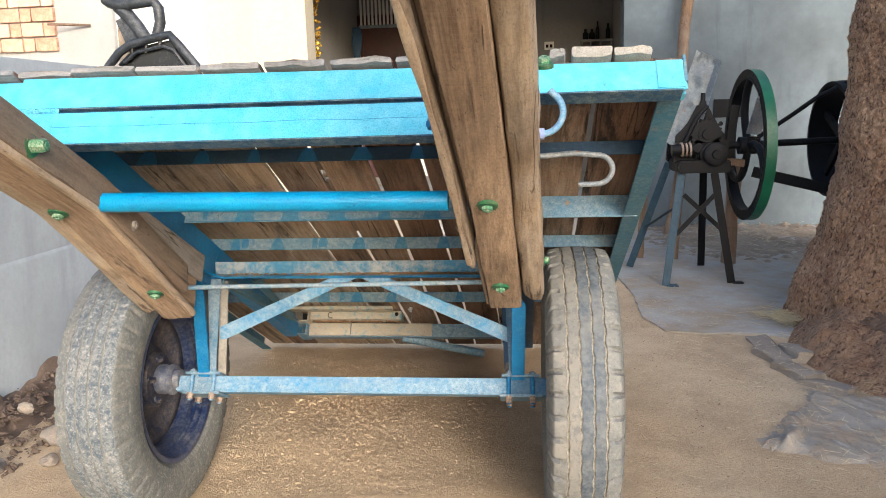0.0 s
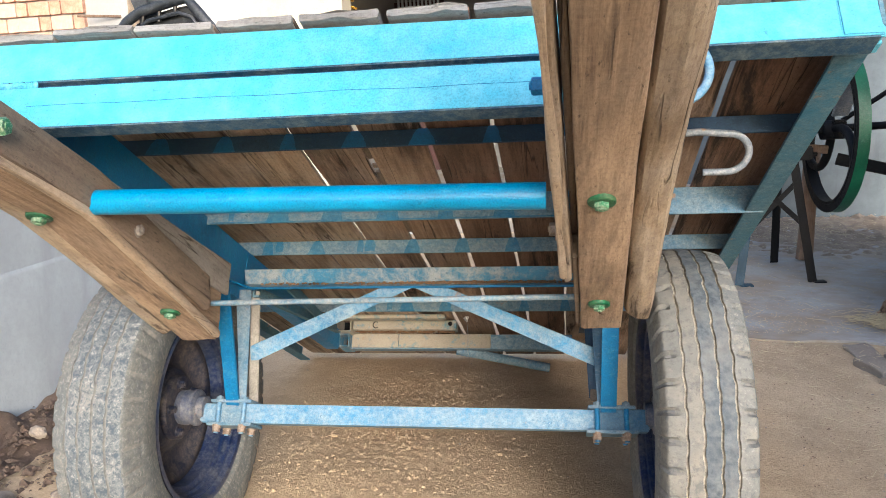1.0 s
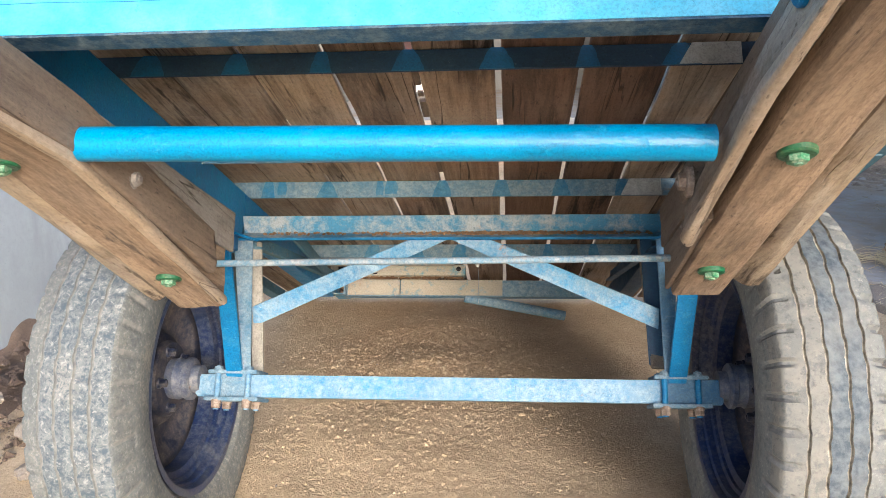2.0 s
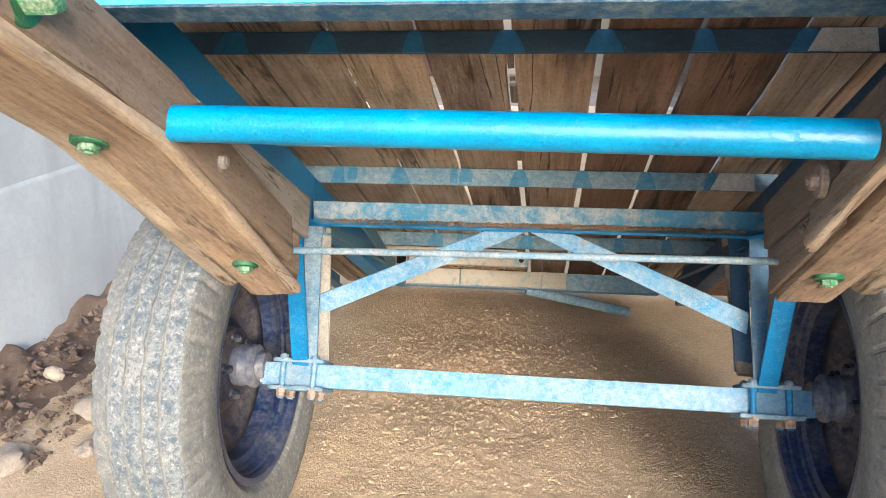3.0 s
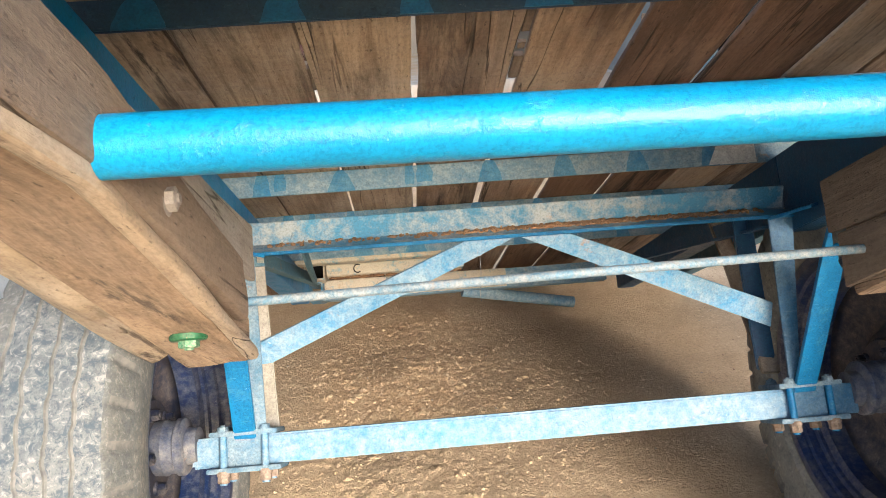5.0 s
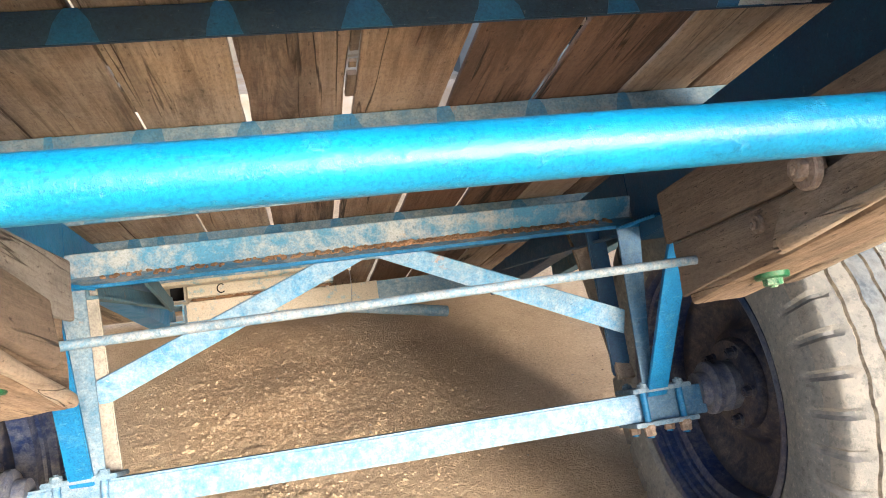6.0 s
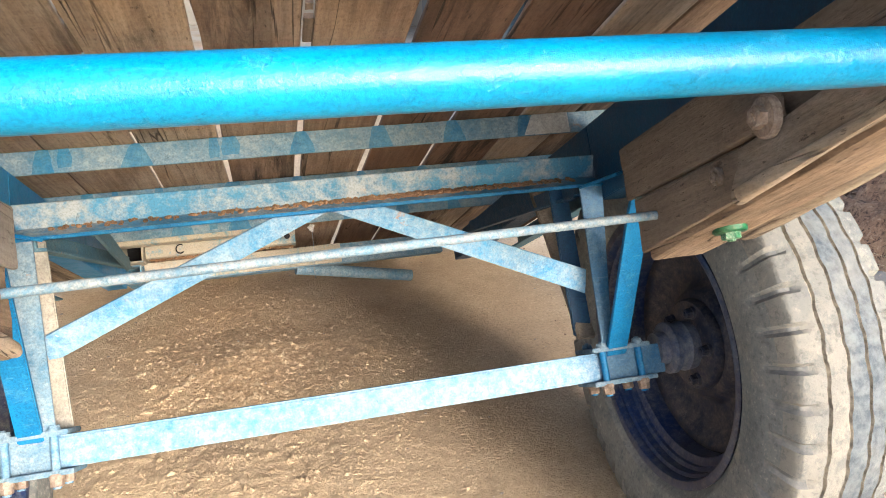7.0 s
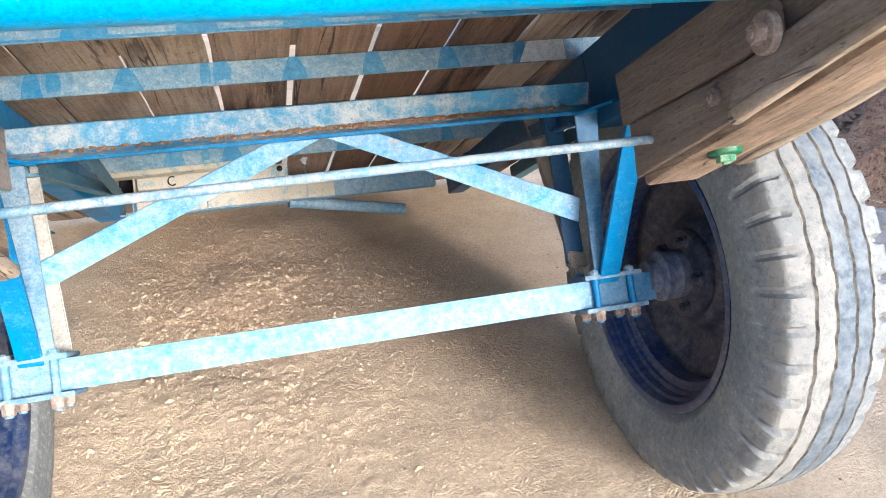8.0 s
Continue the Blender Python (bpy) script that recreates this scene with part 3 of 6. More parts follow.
def lump(centre, size, seed, detail=2, amp=0.25, bm=None):
    """A rough stone or clod."""
    bm = bm or bmesh.new()
    made = bmesh.ops.create_icosphere(bm, subdivisions=detail, radius=1.0)["verts"]
    for v in made:
        p = v.co.copy()
        d = 1 + amp * noise.noise(p * 1.6 + Vector((seed, seed * 2, 0))) + 0.4 * amp * noise.noise(p * 4 + Vector((seed, 0, 0)))
        v.co = Vector((centre[0] + p.x * d * size[0], centre[1] + p.y * d * size[1], centre[2] + p.z * d * size[2]))
    return bm


# ---- ground and walls ----
def ground_height(x, y):
    near = math.exp(-((x * x + (y - 0.5) ** 2) / 9.0))
    patch = math.exp(-(((x + 0.22) / 0.38) ** 2 + ((y - 0.75) / 0.55) ** 2))
    front = 0.40 * math.exp(-(((x + 0.1) / 0.55) ** 2 + ((y + 0.25) / 0.6) ** 2))
    loose = 0.22 + 0.78 * min(1.0, patch + front)
    h = 0.010 * noise.noise(Vector((x * 1.3, y * 1.3, 0.0))) + 0.006 * noise.noise(Vector((x * 5, y * 5, 2.0)))
    lump_ = max(0.0, noise.noise(Vector((x * 15 + y * 3, y * 17, 7.0)))) * 0.0065
    crumb = min(0.32, max(0.0, noise.noise(Vector((x * 44, y * 48, 3.0))) - 0.06)) * 0.0150
    grit = noise.noise(Vector((x * 90, y * 90, 9.0))) * 0.0018
    h += (lump_ + crumb + grit) * loose
    h += 0.022 * patch * (0.6 + noise.noise(Vector((x * 4, y * 4, 5.0))))
    return h * near


def axis_steps(lo, hi, step, far):
    out = list(np.arange(lo, hi + step / 2, step))
    a, d = lo, step
    left = []
    while a > -far:
        d *= 1.06
        a -= d
        left.append(max(a, -far))
    b, d = hi, step
    right = []
    while b < far:
        d *= 1.06
        b += d
        right.append(min(b, far))
    return left[::-1] + out + right


def build_ground():
    xs, ys = axis_steps(-1.1, 1.8, 0.0072, 400.0), axis_steps(-0.9, 1.7, 0.0072, 400.0)
    verts = [(x, y, ground_height(x, y) if -4 < x < 4 and -4 < y < 5 else 0.0) for y in ys for x in xs]
    w = len(xs)
    faces = [(j * w + i, j * w + i + 1, (j + 1) * w + i + 1, (j + 1) * w + i) for j in range(len(ys) - 1) for i in range(w - 1)]
    me = bpy.data.meshes.new("ground")
    me.from_pydata(verts, [], faces)
    me.materials.append(SOIL)
    for p in me.polygons:
        p.use_smooth = True
    tagged(new("ground", me), "trodden light brown earth with crumbly clods", "ground", kind="structure")


build_ground()


def setting(name, bm, mat, label, category):
    return tagged(part(name, bm, mat, None, "", True), label, category, kind="structure")


# left boundary wall with a projecting plinth
LX = -1.66
bm = block(LX - 0.22, LX, -6.0, 3.2, -0.05, 1.45, 0.006)
setting("wall_west", bm, LEFTWALL, "blue-grey limewashed plaster boundary wall", "wall")
bm = bmesh.new()
prism(bm, [(0.0, -0.05), (0.009, -0.05), (0.009, 0.578), (0.005, 0.594), (0.0, 0.602)], (LX, -6.0, 0), (LX, 3.2, 0), (0, 0, 1), 0.002)
setting("plinth", bm, LEFTWALL, "low raised plaster plinth along the wall foot", "plinth")

# house front: white facade, open porch, grey wall of the yard
FY = 5.0
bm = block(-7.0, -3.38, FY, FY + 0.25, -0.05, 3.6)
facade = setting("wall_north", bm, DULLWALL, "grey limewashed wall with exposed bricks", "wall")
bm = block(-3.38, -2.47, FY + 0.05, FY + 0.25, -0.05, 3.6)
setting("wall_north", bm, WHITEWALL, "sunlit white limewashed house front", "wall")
bm = block(1.44, 7.0, FY + 0.4, FY + 0.65, -0.05, 3.8)
setting("wall_northeast", bm, GREYWALL, "stained grey cement-plastered yard wall", "wall")
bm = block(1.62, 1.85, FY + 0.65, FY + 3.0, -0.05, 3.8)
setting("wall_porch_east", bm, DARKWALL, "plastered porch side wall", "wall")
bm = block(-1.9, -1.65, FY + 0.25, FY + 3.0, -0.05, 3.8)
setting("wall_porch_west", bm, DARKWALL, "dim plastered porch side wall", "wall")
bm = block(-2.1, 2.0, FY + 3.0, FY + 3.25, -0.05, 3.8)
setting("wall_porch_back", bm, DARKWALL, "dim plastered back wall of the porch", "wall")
bm = block(-1.65, 1.62, FY + 0.02, FY + 3.0, -0.05, 0.35)
setting("porch_floor", bm, CONCRETE, "raised concrete porch floor", "floor")
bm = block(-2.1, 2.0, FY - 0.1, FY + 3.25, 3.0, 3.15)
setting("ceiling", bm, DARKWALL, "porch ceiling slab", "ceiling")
bm = block(-2.47, -1.50, FY - 0.02, FY + 0.28, -0.05, 3.0)
setting("pillar", bm, CREAM, "broad cream plastered pier at the house front", "pillar")

# lintel added above the view, so the porch back wall stays in shade
setting("porch_sun_blocker", block(-1.50, 1.44, FY + 0.02, FY + 0.27, 2.42, 3.0), CREAM, "unseen lintel added to keep sun off the porch back wall", "lintel")

# unseen wall added on the east, behind the viewer, to shade the right side
setting("shade_wall_east", block(3.4, 3.7, -5.4, 3.1, -0.05, 3.0), GREYWALL, "unseen wall added to shade the right of the yard", "wall")

# concrete apron under the chaff cutter, its edge broken
bm = bmesh.new()
edge = [(1.16, 5.4), (1.12, 4.4), (1.13, 3.3), (1.17, 2.6), (1.15, 2.1), (1.22, 1.83), (1.40, 1.78), (1.62, 1.80), (1.80, 1.74), (2.1, 1.78), (4.6, 1.8), (4.6, 5.4)]
pts = []
for (ax, ay), (bx, by) in zip(edge, edge[1:] + edge[:1]):
    n = max(2, int(math.hypot(bx - ax, by - ay) / 0.06))
    for i in range(n):
        x, y = ax + (bx - ax) * i / n, ay + (by - ay) * i / n
        j = 0.015 if y < 5.3 and x < 4.5 else 0.0
        pts.append((x + j * noise.noise(Vector((x * 9, y * 9, 1))), y + j * noise.noise(Vector((x * 9, y * 9, 8)))))
lower = [bm.verts.new((x, y, -0.04)) for x, y in pts]
upper = [bm.verts.new((x, y, 0.012)) for x, y in pts]
bm.faces.new(upper)
for i in range(len(pts)):
    bm.faces.new((lower[i], lower[(i + 1) % len(pts)], upper[(i + 1) % len(pts)], upper[i]))
setting("pavement", bm, CONCRETE, "worn grey concrete apron with a broken edge", "pavement")


# ---- the cart ----
TILT_DECK = 30.5
CT, ST = math.cos(radians(TILT_DECK)), math.sin(radians(TILT_DECK))


def D(x, u, v):
    """A place on the tipped deck: u back along the planks, v above their underside."""
    return Vector((x, -0.56 + u * CT + v * ST, 1.2614 - u * ST + v * CT))


UPV = (0, ST, CT)
cart = thing("bullock_cart", (0, 0, 0), "blue-painted two-wheeled wooden bullock cart tipped back", "cart")

# front rails
def front_strip(x0, x1, v0, v1, u0, u1, bevel=0.0015):
    """A length of the front rail between two heights and depths; its top droops a little to the right."""
    bm = prism(bmesh.new(), [(x0, v0), (x0, v1), (x1, v1), (x1, v0)], D(0, u0, 0), D(0, u1, 0), UPV, bevel)
    for v in bm.verts:
        if v.co.z > 1.22:
            v.co.z -= 0.009 * max(0.0, v.co.x) / 0.8
    return bm


front_rail = part("front_rail", front_strip(-0.545, 0.80, -0.004, -0.078, 0.0, 0.006), BRIGHT, cart, "bright cyan-blue steel channel")
part("set_back_rail", front_strip(-0.80, -0.548, -0.004, -0.076, 0.012, 0.018), BRIGHT, front_rail)
part("rail_flange", front_strip(-0.80, 0.80, -0.072, -0.078, 0.0185, 0.042, 0.001), BRIGHT, front_rail)
# underside strip in darker blue with pale scuffs
part("rail_underside", front_strip(-0.545, 0.792, -0.074, -0.0795, 0.0012, 0.0405, 0.0), LIPMAT, front_rail, "scuffed darker underside of the rail")
part("rail_flange", front_strip(-0.80, 0.80, -0.004, -0.010, 0.0185, 0.042, 0.001), BRIGHT, front_rail)
part("end_sleeve", front_strip(0.744, 0.797, -0.004, -0.077, -0.003, 0.044, 0.002), BRIGHT, front_rail)
part("end_sleeve", front_strip(-0.798, -0.725, -0.001, -0.081, -0.004, 0.046, 0.003), BRIGHT, front_rail)
part("lower_front_rail", front_strip(-0.525, 0.41, -0.0885, -0.1605, 0.0, 0.030, 0.0012), BRIGHT, cart, "bright cyan-blue box rail with a hairline crack")
part("lower_lip", front_strip(-0.525, 0.41, -0.156, -0.1623, 0.0010, 0.0302, 0.0), LIPMAT, cart, "scuffed darker underside of the rail")
# dark strip gives the shade in the slot between the rails
part("slot_shade_strip", front_strip(-0.46, 0.41, -0.078, -0.0885, 0.012, 0.018, 0.0), DEEP, cart, "dark strip standing in for the shade between the two rails")
bm = bmesh.new()
r = random.Random(5)
for i in range(16):
    lump(D(-0.535 + 0.0052 * i, 0.003, -0.083 + 0.001 * r.uniform(-1, 1)), (0.006, 0.005, 0.0062), i * 1.9, 2, 0.4, bm)
part("weld_bead", bm, BRIGHT, cart, "lumpy painted weld joining the rails")
# the hairline crack wanders along the lower rail
bm = bmesh.new()
x = -0.46
while x < 0.40:
    n = r.uniform(0.012, 0.03)
    v0 = -0.122 + 0.0022 * noise.noise(Vector((x * 9, 0, 0)))
    v1 = -0.122 + 0.0022 * noise.noise(Vector(((x + n) * 9, 0, 0)))
    prism(bm, [(x, v0 - 0.0003), (x + n, v1 - 0.0003), (x + n, v1 + 0.0002), (x, v0 + 0.0002)], D(0, -0.0006, 0), D(0, 0.002, 0), UPV)
    x += n
part("crack", bm, STRUT, cart, "thin dark crack along the rail")
for s in (-1, 1):
    bm = bar(D(s * 0.44, 0.031, -0.06), D(s * 0.44, 0.05, -0.06), 0.08, 0.10, UPV)
    part("rail_gusset", bm, DEEP, cart)

# side rails and cross members
for s in (-1, 1):
    bm = angle(D(s * 0.802, 0.0, -0.062), D(s * 0.802, 2.3, -0.062), -s * 0.045, 0.060, 0.006, UPV)
    part("side_rail", bm, TEAL, cart, "dusty teal angle iron")
GAPS = [-0.690, -0.560, -0.437, -0.296, -0.163, -0.029, 0.106, 0.240, 0.376, 0.489, 0.645]
WIDE = {3: 0.0035, 4: 0.006, 5: 0.011, 6: 0.011, 7: 0.008, 8: 0.0035, 10: 0.009}
MEMBERS = [(0.34, 0.036), (0.65, 0.064), (0.945, 0.040), (1.24, 0.042), (1.54, 0.042)]
for k, (u, dp) in enumerate(MEMBERS):
    bm = prism(bmesh.new(), [(-0.795, -0.001), (-0.795, -dp), (0.795, -dp), (0.795, -0.001)], D(0, u, 0), D(0, u + 0.005, 0), UPV, 0.001)
    prism(bm, [(-0.795, -0.001), (-0.795, -0.006), (0.795, -0.006), (0.795, -0.001)], D(0, u + 0.005, 0), D(0, u + 0.045, 0), UPV, 0.001)
    # the first member's paint is darkened for the shade of the front rail
    member = part("cross_member", bm, SHADESLATE if k == 0 else GREYED, cart, "dusty blue-grey angle iron with sprayed paint marks")
    for i, x in enumerate(GAPS):
        if abs(x) > 0.46:
            continue
        r = random.Random(k * 20 + i)
        if k and x < -0.12 and (i + k) % 3 == 0:
            continue
        a, b = 0.005 + 0.005 * r.random(), 0.016 + 0.013 * r.random()
        side = [(-a - (b - a) * f ** 0.7 + 0.0022 * noise.noise(Vector((f * 6, k * 3.1, i * 1.7))), -0.001 - (dp - 0.0015) * f) for f in (0.0, 0.2, 0.4, 0.6, 0.8, 1.0)]
        other = [(a + (b - a) * f ** 0.7 + 0.0022 * noise.noise(Vector((f * 6, k * 3.1, i * 1.7 + 40))), -0.001 - (dp - 0.0015) * f) for f in (1.0, 0.8, 0.6, 0.4, 0.2, 0.0)]
        bm = prism(bmesh.new(), [(x + p, q) for p, q in side + other], D(0, u - 0.0008, 0), D(0, u + 0.002, 0), UPV)
        part("paint_mark", bm, THINSPRAY if k else SPRAY, member, "blue paint sprayed through a plank gap")
    r = random.Random(k + 70)
    for i in range(3 if k else 0):
        x, w = r.uniform(-0.44, 0.05), r.uniform(0.005, 0.016)
        top, low = r.uniform(0.05, 0.4) * dp, r.uniform(0.75, 0.98) * dp
        bm = prism(bmesh.new(), [(x - w * 0.7, -0.001), (x - w, -low * 0.6), (x - w * 0.9, -low), (x + w * 0.2, -low * 0.95), (x + w * 0.8, -low), (x + w, -low * 0.5), (x + w * 0.6, -0.001)], D(0, u - 0.0006, 0), D(0, u + 0.002, 0), UPV)
        part("paint_mark", bm, THINSPRAY, member, "uneven streak of blue paint")
    if k == 1:
        # brushed blue along the lower edge, broken where the dust shows through
        xs = [-0.46 + 0.86 * i / 90 for i in range(91)]
        top = [(x, min(0.004 - dp, -dp * (0.62 + 0.30 * noise.noise(Vector((x * 9, 3.0, 1.0))) + 0.25 * noise.noise(Vector((x * 45, 8.0, 2.0)))))) for x in xs]
        bm = prism(bmesh.new(), [(x, 0.0012 - dp) for x in xs] + top[::-1], D(0, u - 0.0010, 0), D(0, u + 0.002, 0), UPV)
        part("paint_streak", bm, THINSPRAY, member, "blue paint brushed along the lower edge")
    if k in (0, 2):
        # pale trapezoid paints the light that falls on the member's right end
        bm = prism(bmesh.new(), [(0.392, -0.001), (0.372, 0.0008 - dp), (0.462, 0.0008 - dp), (0.462, -0.001)], D(0, u - 0.0009, 0), D(0, u + 0.002, 0), UPV)
        part("lit_end_patch", bm, PALEGREY, member, "pale patch standing in for light on the iron's end")

# long sills
for s in (-1, 1):
    o = s * 0.474

    def channel(low):
        return [(o, -0.044), (o + s * 0.05, -0.044), (o + s * 0.05, -0.051), (o + s * 0.006, -0.051), (o + s * 0.006, low + 0.007), (o + s * 0.05, low + 0.007), (o + s * 0.05, low), (o, low)]

    bm = prism(bmesh.new(), channel(-0.183), D(0, 0.05, 0), D(0, 0.90, 0), UPV, 0.0015)
    # lit and shaded sill are told apart by their paint colours
    sill = part("sill", bm, DEEP if s > 0 else LITSILL, cart, "steel channel, painted dark blue for its shaded side" if s > 0 else "steel channel, painted brighter blue for its lit side")
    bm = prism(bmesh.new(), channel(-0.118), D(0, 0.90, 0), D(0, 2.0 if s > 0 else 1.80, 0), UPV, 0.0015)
    part("sill_tail", bm, DEEP if s > 0 else LITSILL, sill)

# bolster over the axle
bm = prism(bmesh.new(), [(-0.466, 0.0), (0.466, 0.0), (0.466, 0.005), (-0.466, 0.005)], (0, 0.098, 0.684), (0, 0.142, 0.684), (0, 0, 1), 0.001)
prism(bm, [(-0.466, 0.0), (0.466, 0.0), (0.466, 0.041), (-0.466, 0.041)], (0, 0.138, 0.686), (0, 0.143, 0.686), (0, 0, 1), 0.001)
bolster = part("bolster", bm, RUSTY, cart, "blue angle iron crusted with rust and dirt")
bm = bar((-0.466, 0.0965, 0.6865), (0.466, 0.0965, 0.6865), 0.003, 0.006)
part("flange_edge", bm, STRUT, bolster, "fresh blue painted edge")

bm = bmesh.new()
r = random.Random(12)
for i in range(520):
    x = r.uniform(-0.42, 0.40) if i % 3 == 0 else min(0.42, r.gauss(0.14, 0.14))
    lump((x, 0.118 + 0.018 * r.random(), 0.690), (r.uniform(0.002, 0.006), r.uniform(0.002, 0.006), r.uniform(0.0015, 0.004)), i * 1.7, 1, 0.6, bm)
tagged(part("caked_dirt", bm, RUSTDIRT, bolster), "rust-brown dirt crumbs caked on the flange", kind="stuff")

# axle, clamps, struts
AZ, AY = 0.383, 0.030
AXZ = 0.366


def A(x, f, n):
    """A place by the axle, which tips with the deck: f back and n up from its middle."""
    return Vector((x, AY + f * CT + n * ST, AXZ - f * ST + n * CT))


part("axle", bar(A(-0.565, 0, 0), A(0.565, 0, 0), 0.048, 0.048, UPV, bevel=0.004), FADED, cart, "faded blue square steel axle")
for s in (-1, 1):
    cx = s * 0.478
    clamp = part("axle_clamp", bar(A(cx - 0.055, 0, 0.029), A(cx + 0.055, 0, 0.029), 0.082, 0.008, UPV, bevel=0.0015), GREYED, cart, "dusty clamp round the axle")
    part("axle_sleeve", bar(A(cx - 0.030, 0, 0), A(cx + s * 0.085 if s > 0 else cx + 0.030, 0, 0), 0.0515, 0.0515, UPV, bevel=0.002), MIDBLUE if s > 0 else GREYED, clamp, "blue plate wrapped round the axle")
    part("lower_plate", bar(A(cx - 0.06, 0, -0.029), A(cx + 0.06, 0, -0.029), 0.082, 0.008, UPV, bevel=0.0015), GREYED, clamp)
    for dx in (-0.034, 0.034):
        for f in (-0.032, 0.032):
            part("clamp_bolt", rod([A(cx + dx, f, -0.052), A(cx + dx, f, 0.040)], 0.0062, 10), STRUT if s > 0 else FADED, clamp)
            part("nut", hexbolt(A(cx + dx, f, -0.034), (0, -ST, -CT), 0.010, 0.011, 0.011), NUTMAT, clamp, "rusted nut")
            part("nut", hexbolt(A(cx + dx, f, 0.033), UPV, 0.009, 0.004, 0.010), GREYED, clamp)
    foot, head, mid = (0.477, 0.475, 0.455) if s > 0 else (-0.471, -0.485, -0.449)
    bm = angle((foot, 0.012, 0.398), (head, 0.118, 0.686), s * 0.044, 0.042, 0.005, (0, 1, 0))
    for v in bm.verts:
        f = max(0.0, min(1.0, (0.686 - v.co.z) / 0.288))
        v.co.x += (mid - v.co.x) * 0.6 * f
    part("middle_strut", bm, GREYED if s < 0 else MIDBLUE, cart, "faded blue tapering angle-iron strut")
    top = Vector((-0.459, -0.014, 0.742))
    if s < 0:
        part("front_strut", bar((-0.476, 0.016, 0.398), top, 0.036, 0.010, (0, 1, 0.4)), STRUT, cart, "clean blue flat strut")
    else:
        # cut off short, with a torn spike left standing
        bm = prism(bmesh.new(), [(0.452, 0.396), (0.489, 0.396), (0.495, 0.627), (0.483, 0.641), (0.481, 0.672), (0.470, 0.668), (0.460, 0.716), (0.457, 0.655)], (0, 0.011, 0), (0, 0.019, 0), (0, 0, 1), 0.001)
        for v in bm.verts:
            v.co.y -= 0.030 * (v.co.z - 0.396) / 0.3
        part("front_strut", bm, STRUT, cart, "clean blue flat strut torn to a spike at its top")
    part("strut_ear", bar((s * 0.43, 0.10, 0.684), (s * 0.470, 0.040, 0.722), 0.03, 0.005, (0, 0, 1)), STRUT, cart, "pointed blue plate over the strut")
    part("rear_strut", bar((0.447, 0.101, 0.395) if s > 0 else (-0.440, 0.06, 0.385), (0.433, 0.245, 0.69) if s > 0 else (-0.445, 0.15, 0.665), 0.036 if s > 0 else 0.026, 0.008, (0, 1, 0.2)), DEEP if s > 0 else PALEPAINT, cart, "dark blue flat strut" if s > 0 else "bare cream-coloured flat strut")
    if s > 0:
        part("rear_leg", bar((0.448, 0.085, 0.395), (0.455, 0.385, 0.600), 0.034, 0.010, (0, 1, 0.3)), TANLEG, cart, "bare tan flat-bar leg")
    bm = bmesh.new()
    prism(bm, [(s * 0.446, 0.484), (s * 0.446, 0.530), (s * 0.086, 0.6835), (s * 0.004, 0.6835)], (0, 0.098, 0), (0, 0.104, 0), (0, 0, 1), 0.001)
    for v in bm.verts:
        v.co.y -= 0.008 * (0.684 - v.co.z) / 0.2
        v.co.x -= 0.004
    part("diagonal_brace", bm, FADED, cart, "faded blue flat-bar brace")

part("tie_rod", rod([(-0.455, -0.192, 0.722), (-0.2, -0.196, 0.727), (0.1, -0.201, 0.7315), (0.402, -0.206, 0.737)], 0.0062, 10), RODMAT, cart, "pale scuffed round tie rod")
bm = rod([(-0.378, -0.605, 1.0005), (0.345, -0.605, 0.992)], 0.0203, 32)
part("cross_tube", bm, TUBE, cart, "glossy bright blue steel tube")


# draft beams
BEAM_IN = radians(2.0)


def beam_axes(s):
    """The lower end of a beam's top edge, and its ways: along, outward and up."""
    rise = radians(30.0 if s > 0 else 27.5)
    d = Vector((-s * math.sin(BEAM_IN) * math.cos(rise), -math.cos(BEAM_IN) * math.cos(rise), math.sin(rise)))
    w = Vector((s * math.cos(BEAM_IN), -math.sin(BEAM_IN), 0.0))
    n = d.cross(w)
    return Vector((s * 0.442, -0.098, 0.806 if s > 0 else 0.800)), d, w, n if n.z > 0 else -n


